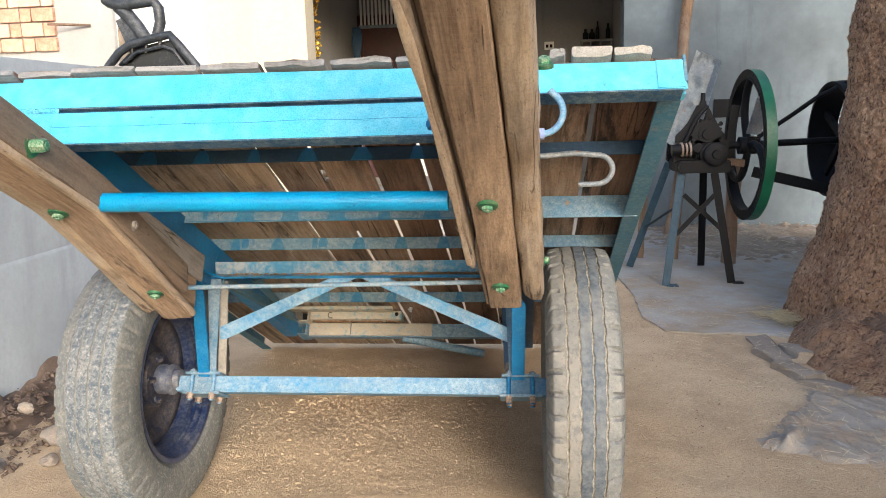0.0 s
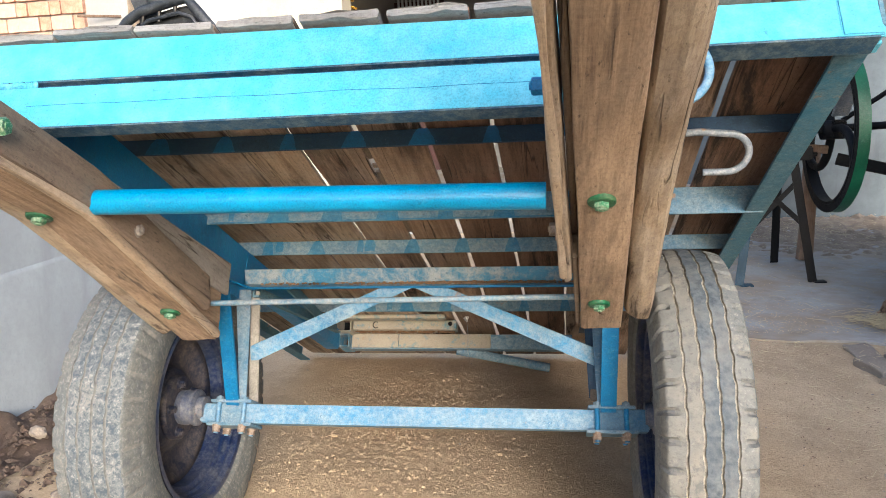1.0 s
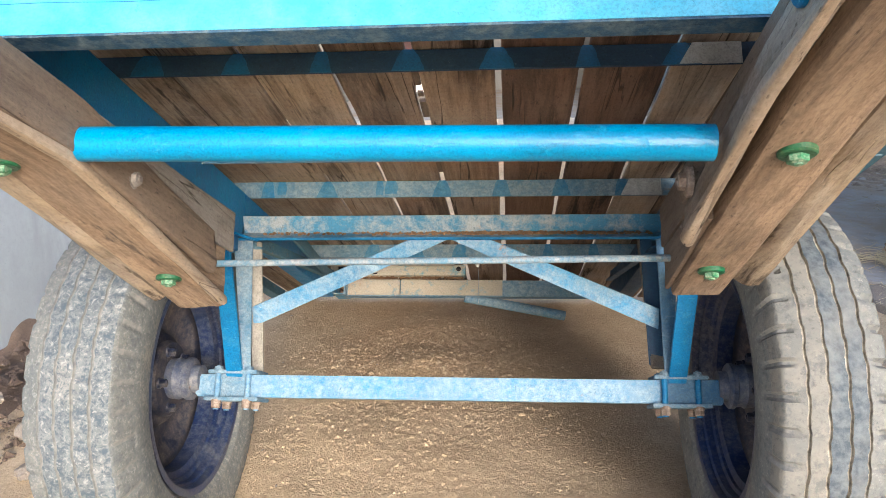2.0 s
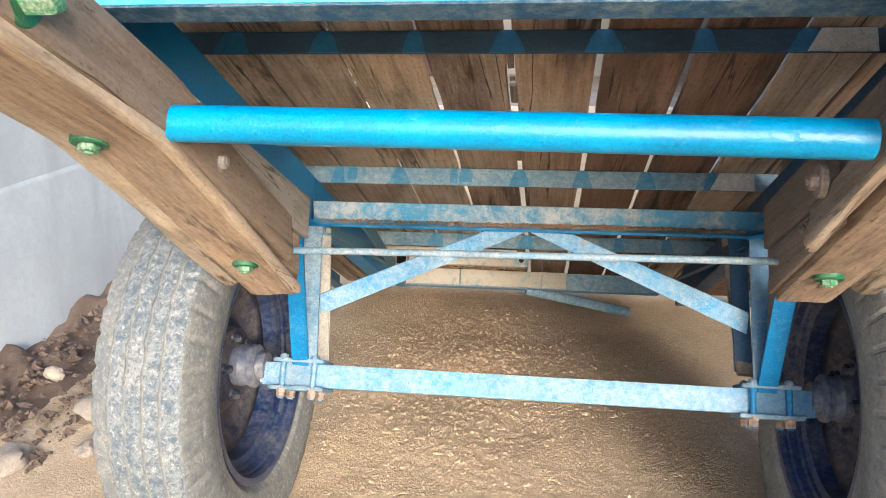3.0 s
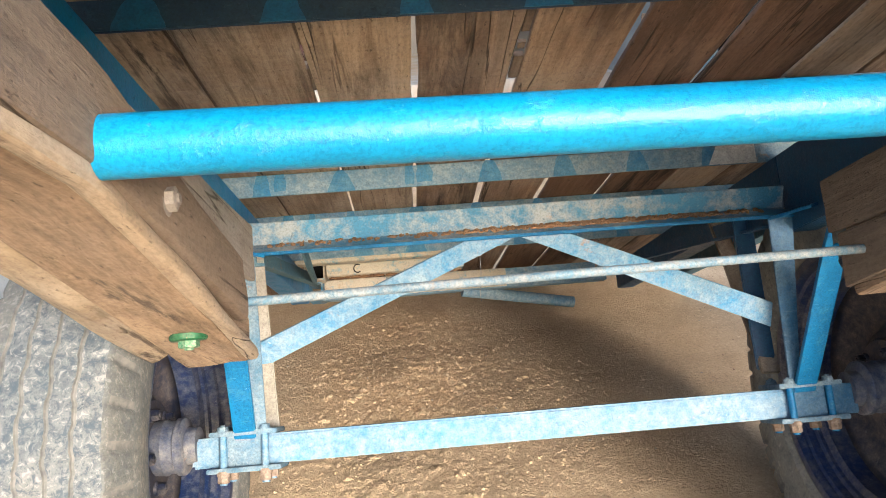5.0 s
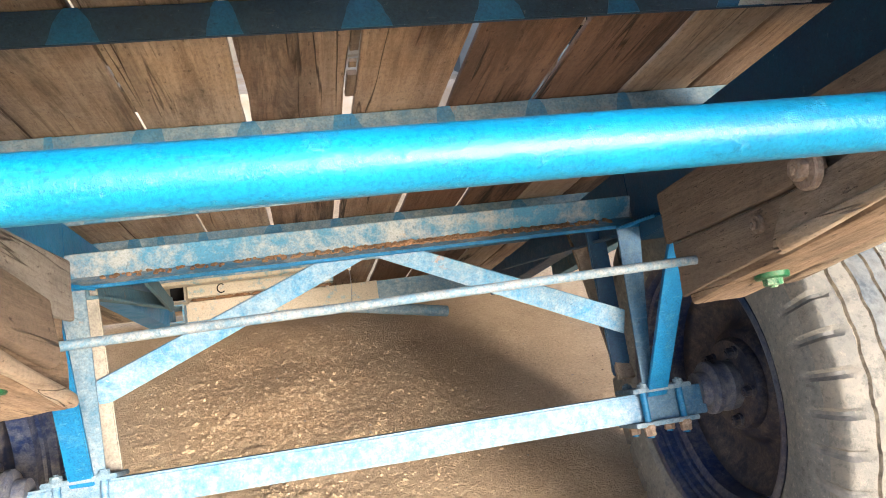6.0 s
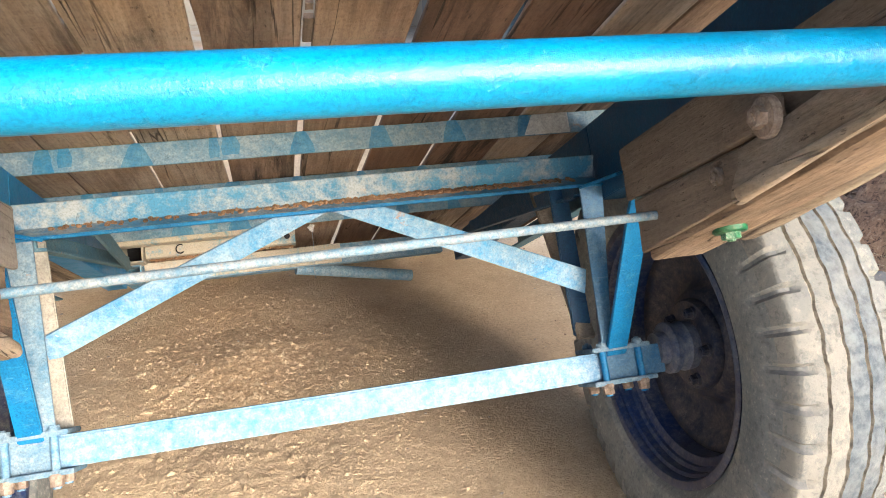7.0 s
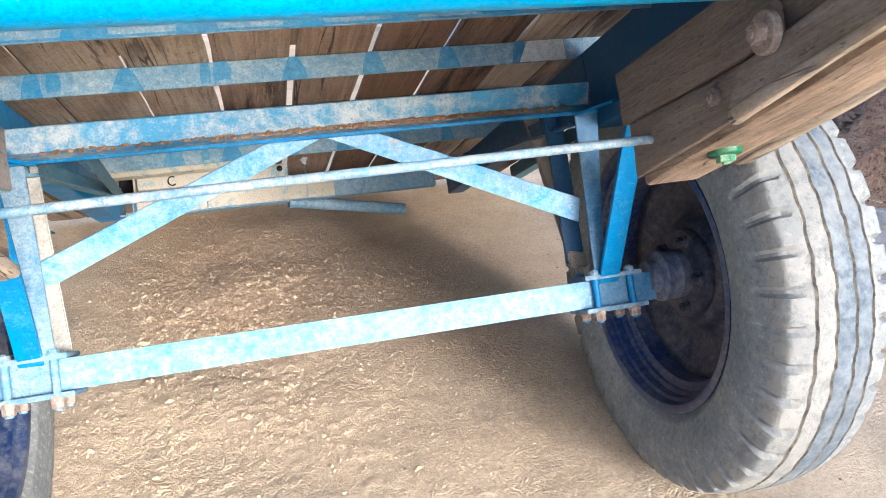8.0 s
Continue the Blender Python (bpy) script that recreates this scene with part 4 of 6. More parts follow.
def draft_beam(s):
    o, d, w, n = beam_axes(s)
    deep = 0.170 if s > 0 else 0.185

    def low(t):
        """The beam thins as it rises towards its front."""
        return -max(0.100, 0.170 - 0.105 * t) if s > 0 else -max(0.082, 0.185 - 0.189 * t)

    def at(t, a, h):
        return o + d * t + w * a + n * h

    def piece(name, a0, a1, h0, h1, t0, t1, mat, parent, seed, amp=0.003, round_=0.006, chop=0.004, label="", taper=0.0):
        """h counts down from the top edge; taper 1 lets the lower face follow the beam's rise."""
        bm = timber(at(t0, (a0 + a1) / 2, (h0 + h1) / 2), at(t1, (a0 + a1) / 2, (h0 + h1) / 2), a1 - a0, h1 - h0, n, amp, max(10, int((t1 - t0) * 28)), seed, round_, chop=chop)
        for v in bm.verts:
            q = v.co - o
            t, h = q.dot(d), q.dot(n)
            f = max(0.0, min(1.0, (h1 - h) / (h1 - h0)))
            v.co += n * (low(t) + deep) * (f if taper > 0 else 1.0) * abs(taper)
        return part(name, bm, mat, parent, label)

    main = piece("draft_beam", -0.036, 0.046, -deep, 0.0, 0.010 if s > 0 else 0.0, 2.9, BEAMWOOD, cart, 3.1 * s, 0.004, taper=1.0, label="weathered brown timber shaft bolted under the sill")
    piece("outer_timber", 0.048, 0.101, 0.008 - deep, -0.01, 0.055 if s > 0 else 0.03, 2.9, OUTERWOOD, main, 7.7 * s, 0.008, 0.022, taper=1.0)
    # the right beam's inner boards take the wood darkened for shade
    piece("inner_board", -0.047, -0.037, -0.080, -0.004, -0.012, 1.5, DARKENEDWOOD if s > 0 else INNERWOOD, main, 1.3 * s, 0.002, 0.003)
    if s > 0:
        piece("lower_board", -0.046, -0.037, 0.012 - deep, -0.083, 0.008, 0.34, DARKENEDWOOD, main, 4.3, 0.002, 0.003, taper=0.9)
        piece("facing_board", -0.064, -0.049, 0.000 - deep, -0.120, 0.277, 2.4, FACEWOOD, main, 5.9, 0.006, 0.006, 0.02, taper=-1.0)
        piece("split_edge", -0.068, -0.056, -0.003 - deep, 0.010 - deep, 0.279, 2.3, RIDGEWOOD, main, 9.4, 0.006, 0.003, 0.006, taper=-1.0)
        piece("packing_block", -0.064, -0.048, -0.084, -0.047, 0.268, 0.352, DARKENEDWOOD, main, 2.2, 0.003, 0.006)
        part("bolt", hexbolt(at(0.350, -0.070, -0.077), -w, 0.0115, 0.010, 0.021), NUTMAT, main, "muddy bolt head")
        part("bolt", hexbolt(at(0.219, -0.047, -0.103), -w, 0.007, 0.004, 0.011), NUTMAT, main, "muddy bolt head")
        part("bolt", hexbolt(at(0.782, -0.066, -0.060), -w, 0.011, 0.014, 0.018, nut=1), (STRUT, STRUT), main, "blue-painted hexagon bolt")
        part("bolt", hexbolt((0.529, -0.771, 1.236), (0, -0.3, 1), 0.011, 0.010, 0.016, nut=1), (GREEN, BOLTNUT), main, "green-painted bolt end standing up")
        part("bolt", hexbolt(at(0.10, 0.101, -0.07), w, 0.010, 0.010, 0.016, nut=1), (GREEN, BOLTNUT), main, "green-painted hexagon bolt")
    else:
        piece("worn_edge", -0.049, -0.034, -0.001 - deep, 0.016 - deep, 0.02, 2.6, RIDGEWOOD, main, 8.1, 0.004, 0.005, 0.01, taper=-1.0)
        # this board's shaded face is painted as a dark band
        piece("facing_board", -0.054, -0.037, -0.150, -0.080, 0.10, 2.4, DARKENEDWOOD, main, 5.9, 0.003, 0.006, 0.02, taper=-0.75)
        part("bolt", hexbolt(at(0.415, -0.050, -0.062), -w, 0.010, 0.008, 0.015), INNERWOOD, main, "muddy bolt head")
        part("bolt", hexbolt(at(0.80, -0.050, -0.048), -w, 0.013, 0.026, 0.023, nut=1), (GREEN, BOLTNUT), main, "green-painted hexagon bolt")
    for t, a in ((0.150, 0.0), (0.553, 0.0)) if s > 0 else ((0.159, 0.0), (0.555, 0.036)):
        part("bolt", hexbolt(at(t, a, low(t) - 0.001), -n, 0.0115, 0.008, 0.0205, nut=1), (GREEN, BOLTNUT), main, "green-painted hexagon bolt")
    return main


draft_beam(-1)
draft_beam(1)


# wheels
def tyre_bm(worn=0.0):
    """The tyre turned about x: four wavering grooves between the ribs, and shoulders cut by narrow slots."""
    bm = bmesh.new()
    wall = [(-0.066, 0.214), (-0.076, 0.226), (-0.084, 0.238), (-0.0885, 0.243), (-0.0895, 0.248), (-0.0895, 0.253), (-0.093, 0.268), (-0.0955, 0.285), (-0.0965, 0.303), (-0.0958, 0.314), (-0.0948, 0.322), (-0.0938, 0.330), (-0.0928, 0.338), (-0.0905, 0.348), (-0.0885, 0.358), (-0.086, 0.368), (-0.083, 0.377), (-0.0800, 0.3825)]
    wall = [(x, 0.396 - (0.396 - r) * 0.876) for x, r in wall]
    grooves = (-0.046, -0.016, 0.016, 0.046)
    cols, last = [(-0.077, 0), (-0.068, 0), (-0.059, 0)], -0.059
    for g in grooves:
        if g > -0.046:
            cols += [(last + (g - 0.0028 - last) * f, 0) for f in (0.2, 0.4, 0.6, 0.8)]
        cols += [(g - 0.0028, 0), (g - 0.0014, 1), (g + 0.0014, 1), (g + 0.0028, 0)]
        last = g + 0.0028
    cols += [(0.059, 0), (0.068, 0), (0.077, 0)]
    tread = [(s, 0.396 - 0.0105 * (s / 0.078) ** 2, deep) for s, deep in cols]
    prof = [(s, r, 0) for s, r in wall] + tread + [(-s, r, 0) for s, r in reversed(wall)]
    lo, hi = len(wall), len(wall) + len(tread)
    seg, per = 440, 10

    def zig(phi, g=0.0):
        return 0.0011 * max(-1.0, min(1.0, 2.2 * math.sin(phi * 44 + g * 2.1))) + 0.0006 * noise.noise(Vector((math.cos(phi) * 6, math.sin(phi) * 6, 1.0 + g))) + 0.0014 * noise.noise(Vector((math.cos(phi) * 60, math.sin(phi) * 60, 5.0 + g)))

    rings = []
    for j in range(seg):
        phi = 2 * math.pi * j / seg
        slot = j % per in (0, 1)
        cy, cz = math.cos(phi), math.sin(phi)
        wear = noise.noise(Vector((cy * 3, cz * 3, 4.0)))
        ring = []
        for i, (s, r, deep) in enumerate(prof):
            rr = r
            if lo <= i < hi:
                edge = min(1.0, (0.078 - abs(s)) / 0.02)
                s += zig(phi, min(range(4), key=lambda q: abs(grooves[q] - s))) * edge
                if deep:
                    rr -= 0.0062 * (1 - 0.55 * worn) * max(0.55, 0.9 + 0.5 * noise.noise(Vector((s * 30, cy * 9, cz * 9))))
                rr += 0.0010 * noise.noise(Vector((s * 90, cy * 26, cz * 26)))
                rr += worn * (0.0026 * noise.noise(Vector((s * 40, cy * 14, cz * 14))) + 0.0012 * noise.noise(Vector((s * 45, cy * 42, cz * 42))))
            if abs(s) > 0.058 and r > 0.325 and slot:
                rr -= (0.011 - 0.008 * worn) * min(1.0, (abs(s) - 0.056) / 0.012) * min(1.0, (r - 0.318) / 0.03) * (0.85 + 0.5 * wear)
                s *= 1.0 - 0.035 * min(1.0, (r - 0.318) / 0.03)
            ring.append(bm.verts.new((s * (1 + 0.006 * noise.noise(Vector((s * 30, cy * 9, cz * 9)))), rr * cy, rr * cz)))
        rings.append(ring)
    for j in range(seg):
        a, b = rings[j], rings[(j + 1) % seg]
        for i in range(len(prof) - 1):
            f = bm.faces.new((a[i], a[i + 1], b[i + 1], b[i]))
            s, r = (prof[i][0] + prof[i + 1][0]) / 2, (prof[i][1] + prof[i + 1][1]) / 2
            if lo <= i and i + 1 < hi:
                if prof[i][2] or prof[i + 1][2]:
                    f.material_index = 2
                elif -0.015 < s < 0.046:
                    f.material_index = 1
                elif s < -0.016:
                    f.material_index = 3
            elif r > 0.352 and s < 0:
                f.material_index = 5
            # slots get the colour with shade painted in
            if r > 0.33 and abs(s) > 0.064 and j % per < 2 and not (worn and r > 0.38):
                f.material_index = 4
    return bm


TYRE_MESH = mesh_of("tyre", tyre_bm(), TYRE, RIB, MUD, LUGDUST, HOLLOW, LUGDUST, smooth=True)
WORN_TYRE = mesh_of("tyre", tyre_bm(1.0), OLDTYRE, SCARRED, HOLLOW, SCARRED, HOLLOW, OLDTYRE, smooth=True)
rim_prof = [(-0.074, 0.2275), (-0.081, 0.228), (-0.083, 0.222), (-0.080, 0.214), (-0.070, 0.210), (-0.064, 0.211), (-0.060, 0.206), (-0.046, 0.204), (-0.042, 0.198), (-0.036, 0.197), (-0.030, 0.184), (0.010, 0.182), (0.022, 0.196), (0.050, 0.205), (0.072, 0.208), (0.080, 0.216), (0.080, 0.224), (0.074, 0.2255)]
rim_prof = [(x, r * 1.093) for x, r in rim_prof]
RIM_MESH = mesh_of("rim", lathe(rim_prof, 96), NAVY, smooth=True)
disc_prof = [(0.004, 0.183), (0.014, 0.165), (0.030, 0.145), (0.034, 0.120), (0.022, 0.105), (0.006, 0.098), (0.004, 0.060), (0.010, 0.055), (0.016, 0.060), (0.016, 0.095), (0.030, 0.108), (0.042, 0.122), (0.038, 0.148), (0.022, 0.170), (0.010, 0.183)]
disc_prof = [(x, r * (1.093 if r > 0.14 else 1.0)) for x, r in disc_prof]
DISC_MESH = mesh_of("disc", lathe(disc_prof, 64, closed=True), DISCMAT, smooth="all")
hub_prof = [(-0.084, 0.000), (-0.084, 0.030), (-0.066, 0.031), (-0.064, 0.044), (-0.061, 0.047), (-0.052, 0.047), (-0.050, 0.043), (-0.036, 0.043), (-0.032, 0.046), (-0.014, 0.044), (-0.012, 0.080), (-0.006, 0.084), (0.004, 0.084), (0.006, 0.05), (0.05, 0.045), (0.055, 0.0)]
bm = lathe(hub_prof, 48)
for f in bm.faces:
    q = f.calc_center_median()
    f.material_index = int(math.hypot(q.y, q.z) > 0.0535)
HUB_MESH = mesh_of("hub", bm, HUBMAT, DISCMAT, smooth=True)
bm = hexbolt((0, 0, 0), (-1, 0, 0), 0.010, 0.012, 0.012)
LUG_MESH = mesh_of("lug_nut", bm, DISCMAT, smooth=True)


def wheel(s):
    c = Vector((s * 0.640, AY, AZ))
    turn = 0.0 if s > 0 else math.pi
    hub = part("wheel", HUB_MESH, None, cart, "steel wheel with a dusty hub and navy rim")
    hub.matrix_basis = Matrix.Translation(c) @ Matrix.Rotation(turn, 4, 'Z')
    part("tyre", TYRE_MESH if s > 0 else WORN_TYRE, None, hub, "worn dusty black rubber tyre with ribbed tread")
    part("rim", RIM_MESH, None, hub, "navy blue steel rim")
    part("disc", DISC_MESH, None, hub, "navy blue wheel disc")
    for i in range(5):
        a = 2 * math.pi * i / 5 + 0.3
        lug = part("lug_nut", LUG_MESH, None, hub)
        lug.location = (-0.014, 0.064 * math.cos(a), 0.064 * math.sin(a))


wheel(-1)
wheel(1)

# tail end
part("rear_angle", angle(D(-0.44, 1.84, -0.108), D(0.40, 1.84, -0.108), -0.04, 0.056, 0.006, UPV), GREYED, cart, "dusty pale blue rear angle iron")
part("rear_timber", timber(D(-0.50, 1.752, -0.009), D(-0.06, 1.752, -0.009), 0.04, 0.016, UPV, 0.002, 18, 4.0, 0.003), SPLASHED, cart, "paint-splashed rear cross timber")
part("rear_timber", timber(D(-0.420, 1.812, -0.028), D(-0.025, 1.812, -0.028), 0.05, 0.036, UPV, 0.002, 14, 9.0, 0.003), SPLASHED, cart, "paint-splashed rear cross timber")
for x0, x1 in ((-0.432, -0.252), (-0.248, 0.10)):
    part("rear_facing", timber(D(x0, 1.834, -0.078), D(x1, 1.834, -0.078), 0.008, 0.054, UPV, 0.0015, 14, 2.0 + x0, 0.002), SPLASHED, cart, "cream board with flaking blue paint")
bm = bmesh.new()
r = random.Random(31)
for i in range(120):
    x = r.uniform(-0.41, -0.03)
    lump(D(x, 1.806 + 0.012 * r.random(), -0.050 + 0.003 * r.random()), (r.uniform(0.003, 0.010), r.uniform(0.003, 0.007), r.uniform(0.002, 0.004)), i * 1.3, 1, 0.6, bm)
tagged(part("caked_dirt", bm, RUSTDIRT, cart), "dirt crumbs caked between the rear boards", kind="stuff")
part("bolt", hexbolt(D(-0.047, 1.786, -0.024), (0, -CT, ST), 0.006, 0.004, 0.008), IRON, cart)
ring = [D(-0.33 + 0.011 * math.cos(a), 1.779, -0.030 + 0.012 * math.sin(a)) for a in (0.9 + 0.42 * i for i in range(12))]
part("wire_ring", rod(ring, 0.0017, 6), IRON, cart, "thin bent wire ring")
# open square tube beside the boards
for x0, x1, v0, v1 in ((-0.482, -0.478, -0.052, 0.006), (-0.428, -0.424, -0.052, 0.006), (-0.482, -0.424, -0.056, -0.052), (-0.482, -0.424, 0.006, 0.010)):
    part("socket_wall", prism(bmesh.new(), [(x0, v0), (x1, v0), (x1, v1), (x0, v1)], D(0, 1.770, 0), D(0, 1.90, 0), UPV, 0.0008), SPLASHED, cart, "paint-splashed wall of an open square tube")
# black block gives the shade inside the tube
part("tube_shade_block", bar(D(-0.478, 1.88, -0.022), D(-0.428, 1.88, -0.022), 0.03, 0.055, UPV), IRON, cart, "black block standing in for the shade inside the square tube")
for x0, x1, v0, v1 in ((-0.478, -0.474, -0.104, -0.062), (-0.440, -0.436, -0.104, -0.062), (-0.478, -0.436, -0.108, -0.104), (-0.478, -0.436, -0.062, -0.058)):
    part("socket_wall", prism(bmesh.new(), [(x0, v0), (x1, v0), (x1, v1), (x0, v1)], D(0, 1.800, 0), D(0, 1.90, 0), UPV, 0.0008), RUSTY, cart, "rusty wall of an open square tube")
part("prop_pipe", rod([(-0.03, 0.995, 0.222), (0.15, 1.02, 0.178), (0.315, 1.036, 0.140)], 0.017, 16), GREYED, cart, "short faded blue prop pipe")
part("hanging_wire", rod([(0.02, 0.93, 0.36), (0.022, 0.935, 0.30), (0.018, 0.94, 0.24), (0.021, 0.95, 0.205)], 0.0011, 6), BARESTEEL, cart, "thin wire hanging from the tail")
part("rag", lump((0.02, 0.93, 0.365), (0.008, 0.006, 0.011), 4.0, 2, 0.9), PALEGREY, cart, "scrap of white rag")
for s in (-1, 1):
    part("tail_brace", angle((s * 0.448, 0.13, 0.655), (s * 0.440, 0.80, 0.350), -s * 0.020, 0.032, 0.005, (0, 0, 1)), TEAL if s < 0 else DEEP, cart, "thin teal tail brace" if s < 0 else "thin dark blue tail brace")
# sloping plate that ties the left sill to the tail brace
gusset = bmesh.new()
corners = [(0.20, 0.655), (0.30, 0.640), (0.735, 0.395), (0.66, 0.402)]
near_, far_ = [gusset.verts.new((-0.372 - 0.09 * (y - 0.2) + 0.0, y, z)) for y, z in corners], [gusset.verts.new((-0.378 - 0.09 * (y - 0.2), y, z)) for y, z in corners]
gusset.faces.new(near_)
gusset.faces.new(list(reversed(far_)))
for i in range(4):
    gusset.faces.new((near_[i], far_[i], far_[(i + 1) % 4], near_[(i + 1) % 4]))
part("tail_gusset", gusset, TEAL, cart, "sloping teal plate under the sill")


# hooks at the front rail
def hook(centre, axis_a, axis_b, r, a0, a1, lead, n=14):
    c, A, B = Vector(centre), Vector(axis_a), Vector(axis_b)
    arc = [c + r * (math.cos(radians(a0 + (a1 - a0) * i / n)) * A + math.sin(radians(a0 + (a1 - a0) * i / n)) * B) for i in range(n + 1)]
    tan = (arc[0] - arc[1]).normalized()
    return [arc[0] + tan * lead] + arc


for s in (-1, 1):
    part("rope_hook", rod(hook((s * 0.528, -0.625, 1.158), (s * 1, 0, 0), (0, 0, -1), 0.040, -50, 85, 0.015), 0.0065, 10), FADED, cart, "bent round steel rope hook")
    bm = rod([(s * 0.505, -0.625, 1.118), (s * 0.533, -0.625, 1.118)], 0.011, 12)
    part("hook_socket", bm, paint("pale_violet_socket", (0.16, 0.22, 0.45), (0.4, 0.42, 0.5), 0.3) if s > 0 else FADED, cart)
    p = D(s * 0.66, 0.335, -0.078)
    part("lashing_hook", rod([p + Vector((-s * 0.13, -0.01, 0.034))] + hook(p, (0, -0.3, 0.95), (s * 1, 0, 0), 0.036, 0, 180, 0.05) + [p + Vector((-s * 0.04, 0.012, -0.034))], 0.0065, 10), BARESTEEL, cart, "bent pale steel lashing hook")

# deck planks, each with its ragged weathered front end
edges = [-0.800] + GAPS + [0.800]
TONES = [PLANKWOOD, DARKPLANK, PLANKWOOD, PLANKWOOD, PLANKWOOD, STAINEDPLANK, STAINEDPLANK, DARKPLANK, DARKPLANK, PLANKWOOD, STAINEDPLANK, DARKPLANK]
for i in range(len(edges) - 1):
    a = edges[i] + (WIDE.get(i - 1, 0.0055) / 2 if i else 0)
    b = edges[i + 1] - (WIDE.get(i, 0.0055) / 2 if i < len(edges) - 2 else 0)
    r = random.Random(i + 5)
    th = 0.0085 + 0.002 * r.random()
    x = (a + b) / 2
    start = 0.002 - 0.010 * r.random() if i < 9 else 0.03
    bm = timber(D(x, start, th / 2 + 0.001), D(x + 0.004 * (r.random() - 0.5), 2.44, th / 2 + 0.001), b - a, th, UPV, 0.0016, 60, i * 3.3, 0.003, chop=0.012)
    for v in bm.verts:
        # nicks along the edges
        e = max(0.0, abs(v.co.x - x) - (b - a) / 2 + 0.006) / 0.006
        v.co.x -= (1 if v.co.x > x else -1) * 0.005 * min(1.0, e) * max(0.0, noise.noise(Vector((v.co.y * 7, i * 2.7, 1.0 if v.co.x > x else 5.0))))
    plank = part("plank", bm, TONES[i], cart)
    if i < 9:
        bm = timber(D(x, start - 0.006, th / 2 - 0.001), D(x, 0.05 + 0.05 * r.random(), th / 2 - 0.001), (b - a) * 0.985, th + 0.003, UPV, 0.0030, 8, i * 5.1, 0.003, chop=0.010, freq=26)
        part("plank_end", bm, ENDWOOD, plank, "bleached weathered plank end")
    for x0, x1, up in ((0.545, 0.576, 0.006), (0.588, 0.663, 0.012), (0.667, 0.739, 0.008)) if i == 10 else ():
        bm = timber(D((x0 + x1) / 2, -0.012, 0.002), D((x0 + x1) / 2, 0.05, 0.002), x1 - x0, 0.010 + up, UPV, 0.0035, 8, x0 * 50, 0.006, chop=0.012, freq=26)
        part("plank_end", bm, PALEPAINT if x0 > 0.58 else ENDWOOD, plank, "whitened broken plank end")
for i, x in enumerate(GAPS):
    if i not in WIDE:
        part("packed_dirt", bar(D(x, 0.01, 0.008), D(x, 2.42, 0.008), 0.0050, 0.005, UPV, 0.0005), RUBBLE, cart, "dark dirt packed in a plank gap")
    elif i in (3, 5):
        r = random.Random(i)
        for y0, y1 in ((0.06, 0.14), (0.42, 0.47), (0.50, 0.515), (0.535, 0.60), (0.78, 0.90)):
            part("packed_dirt", timber(D(x, y0, 0.007), D(x, y1, 0.007), WIDE[i] * 0.98, 0.006, UPV, 0.0016, 8, y0 * 9, 0.001), DARKENEDWOOD, cart, "splinter and dirt stuck in a plank gap")


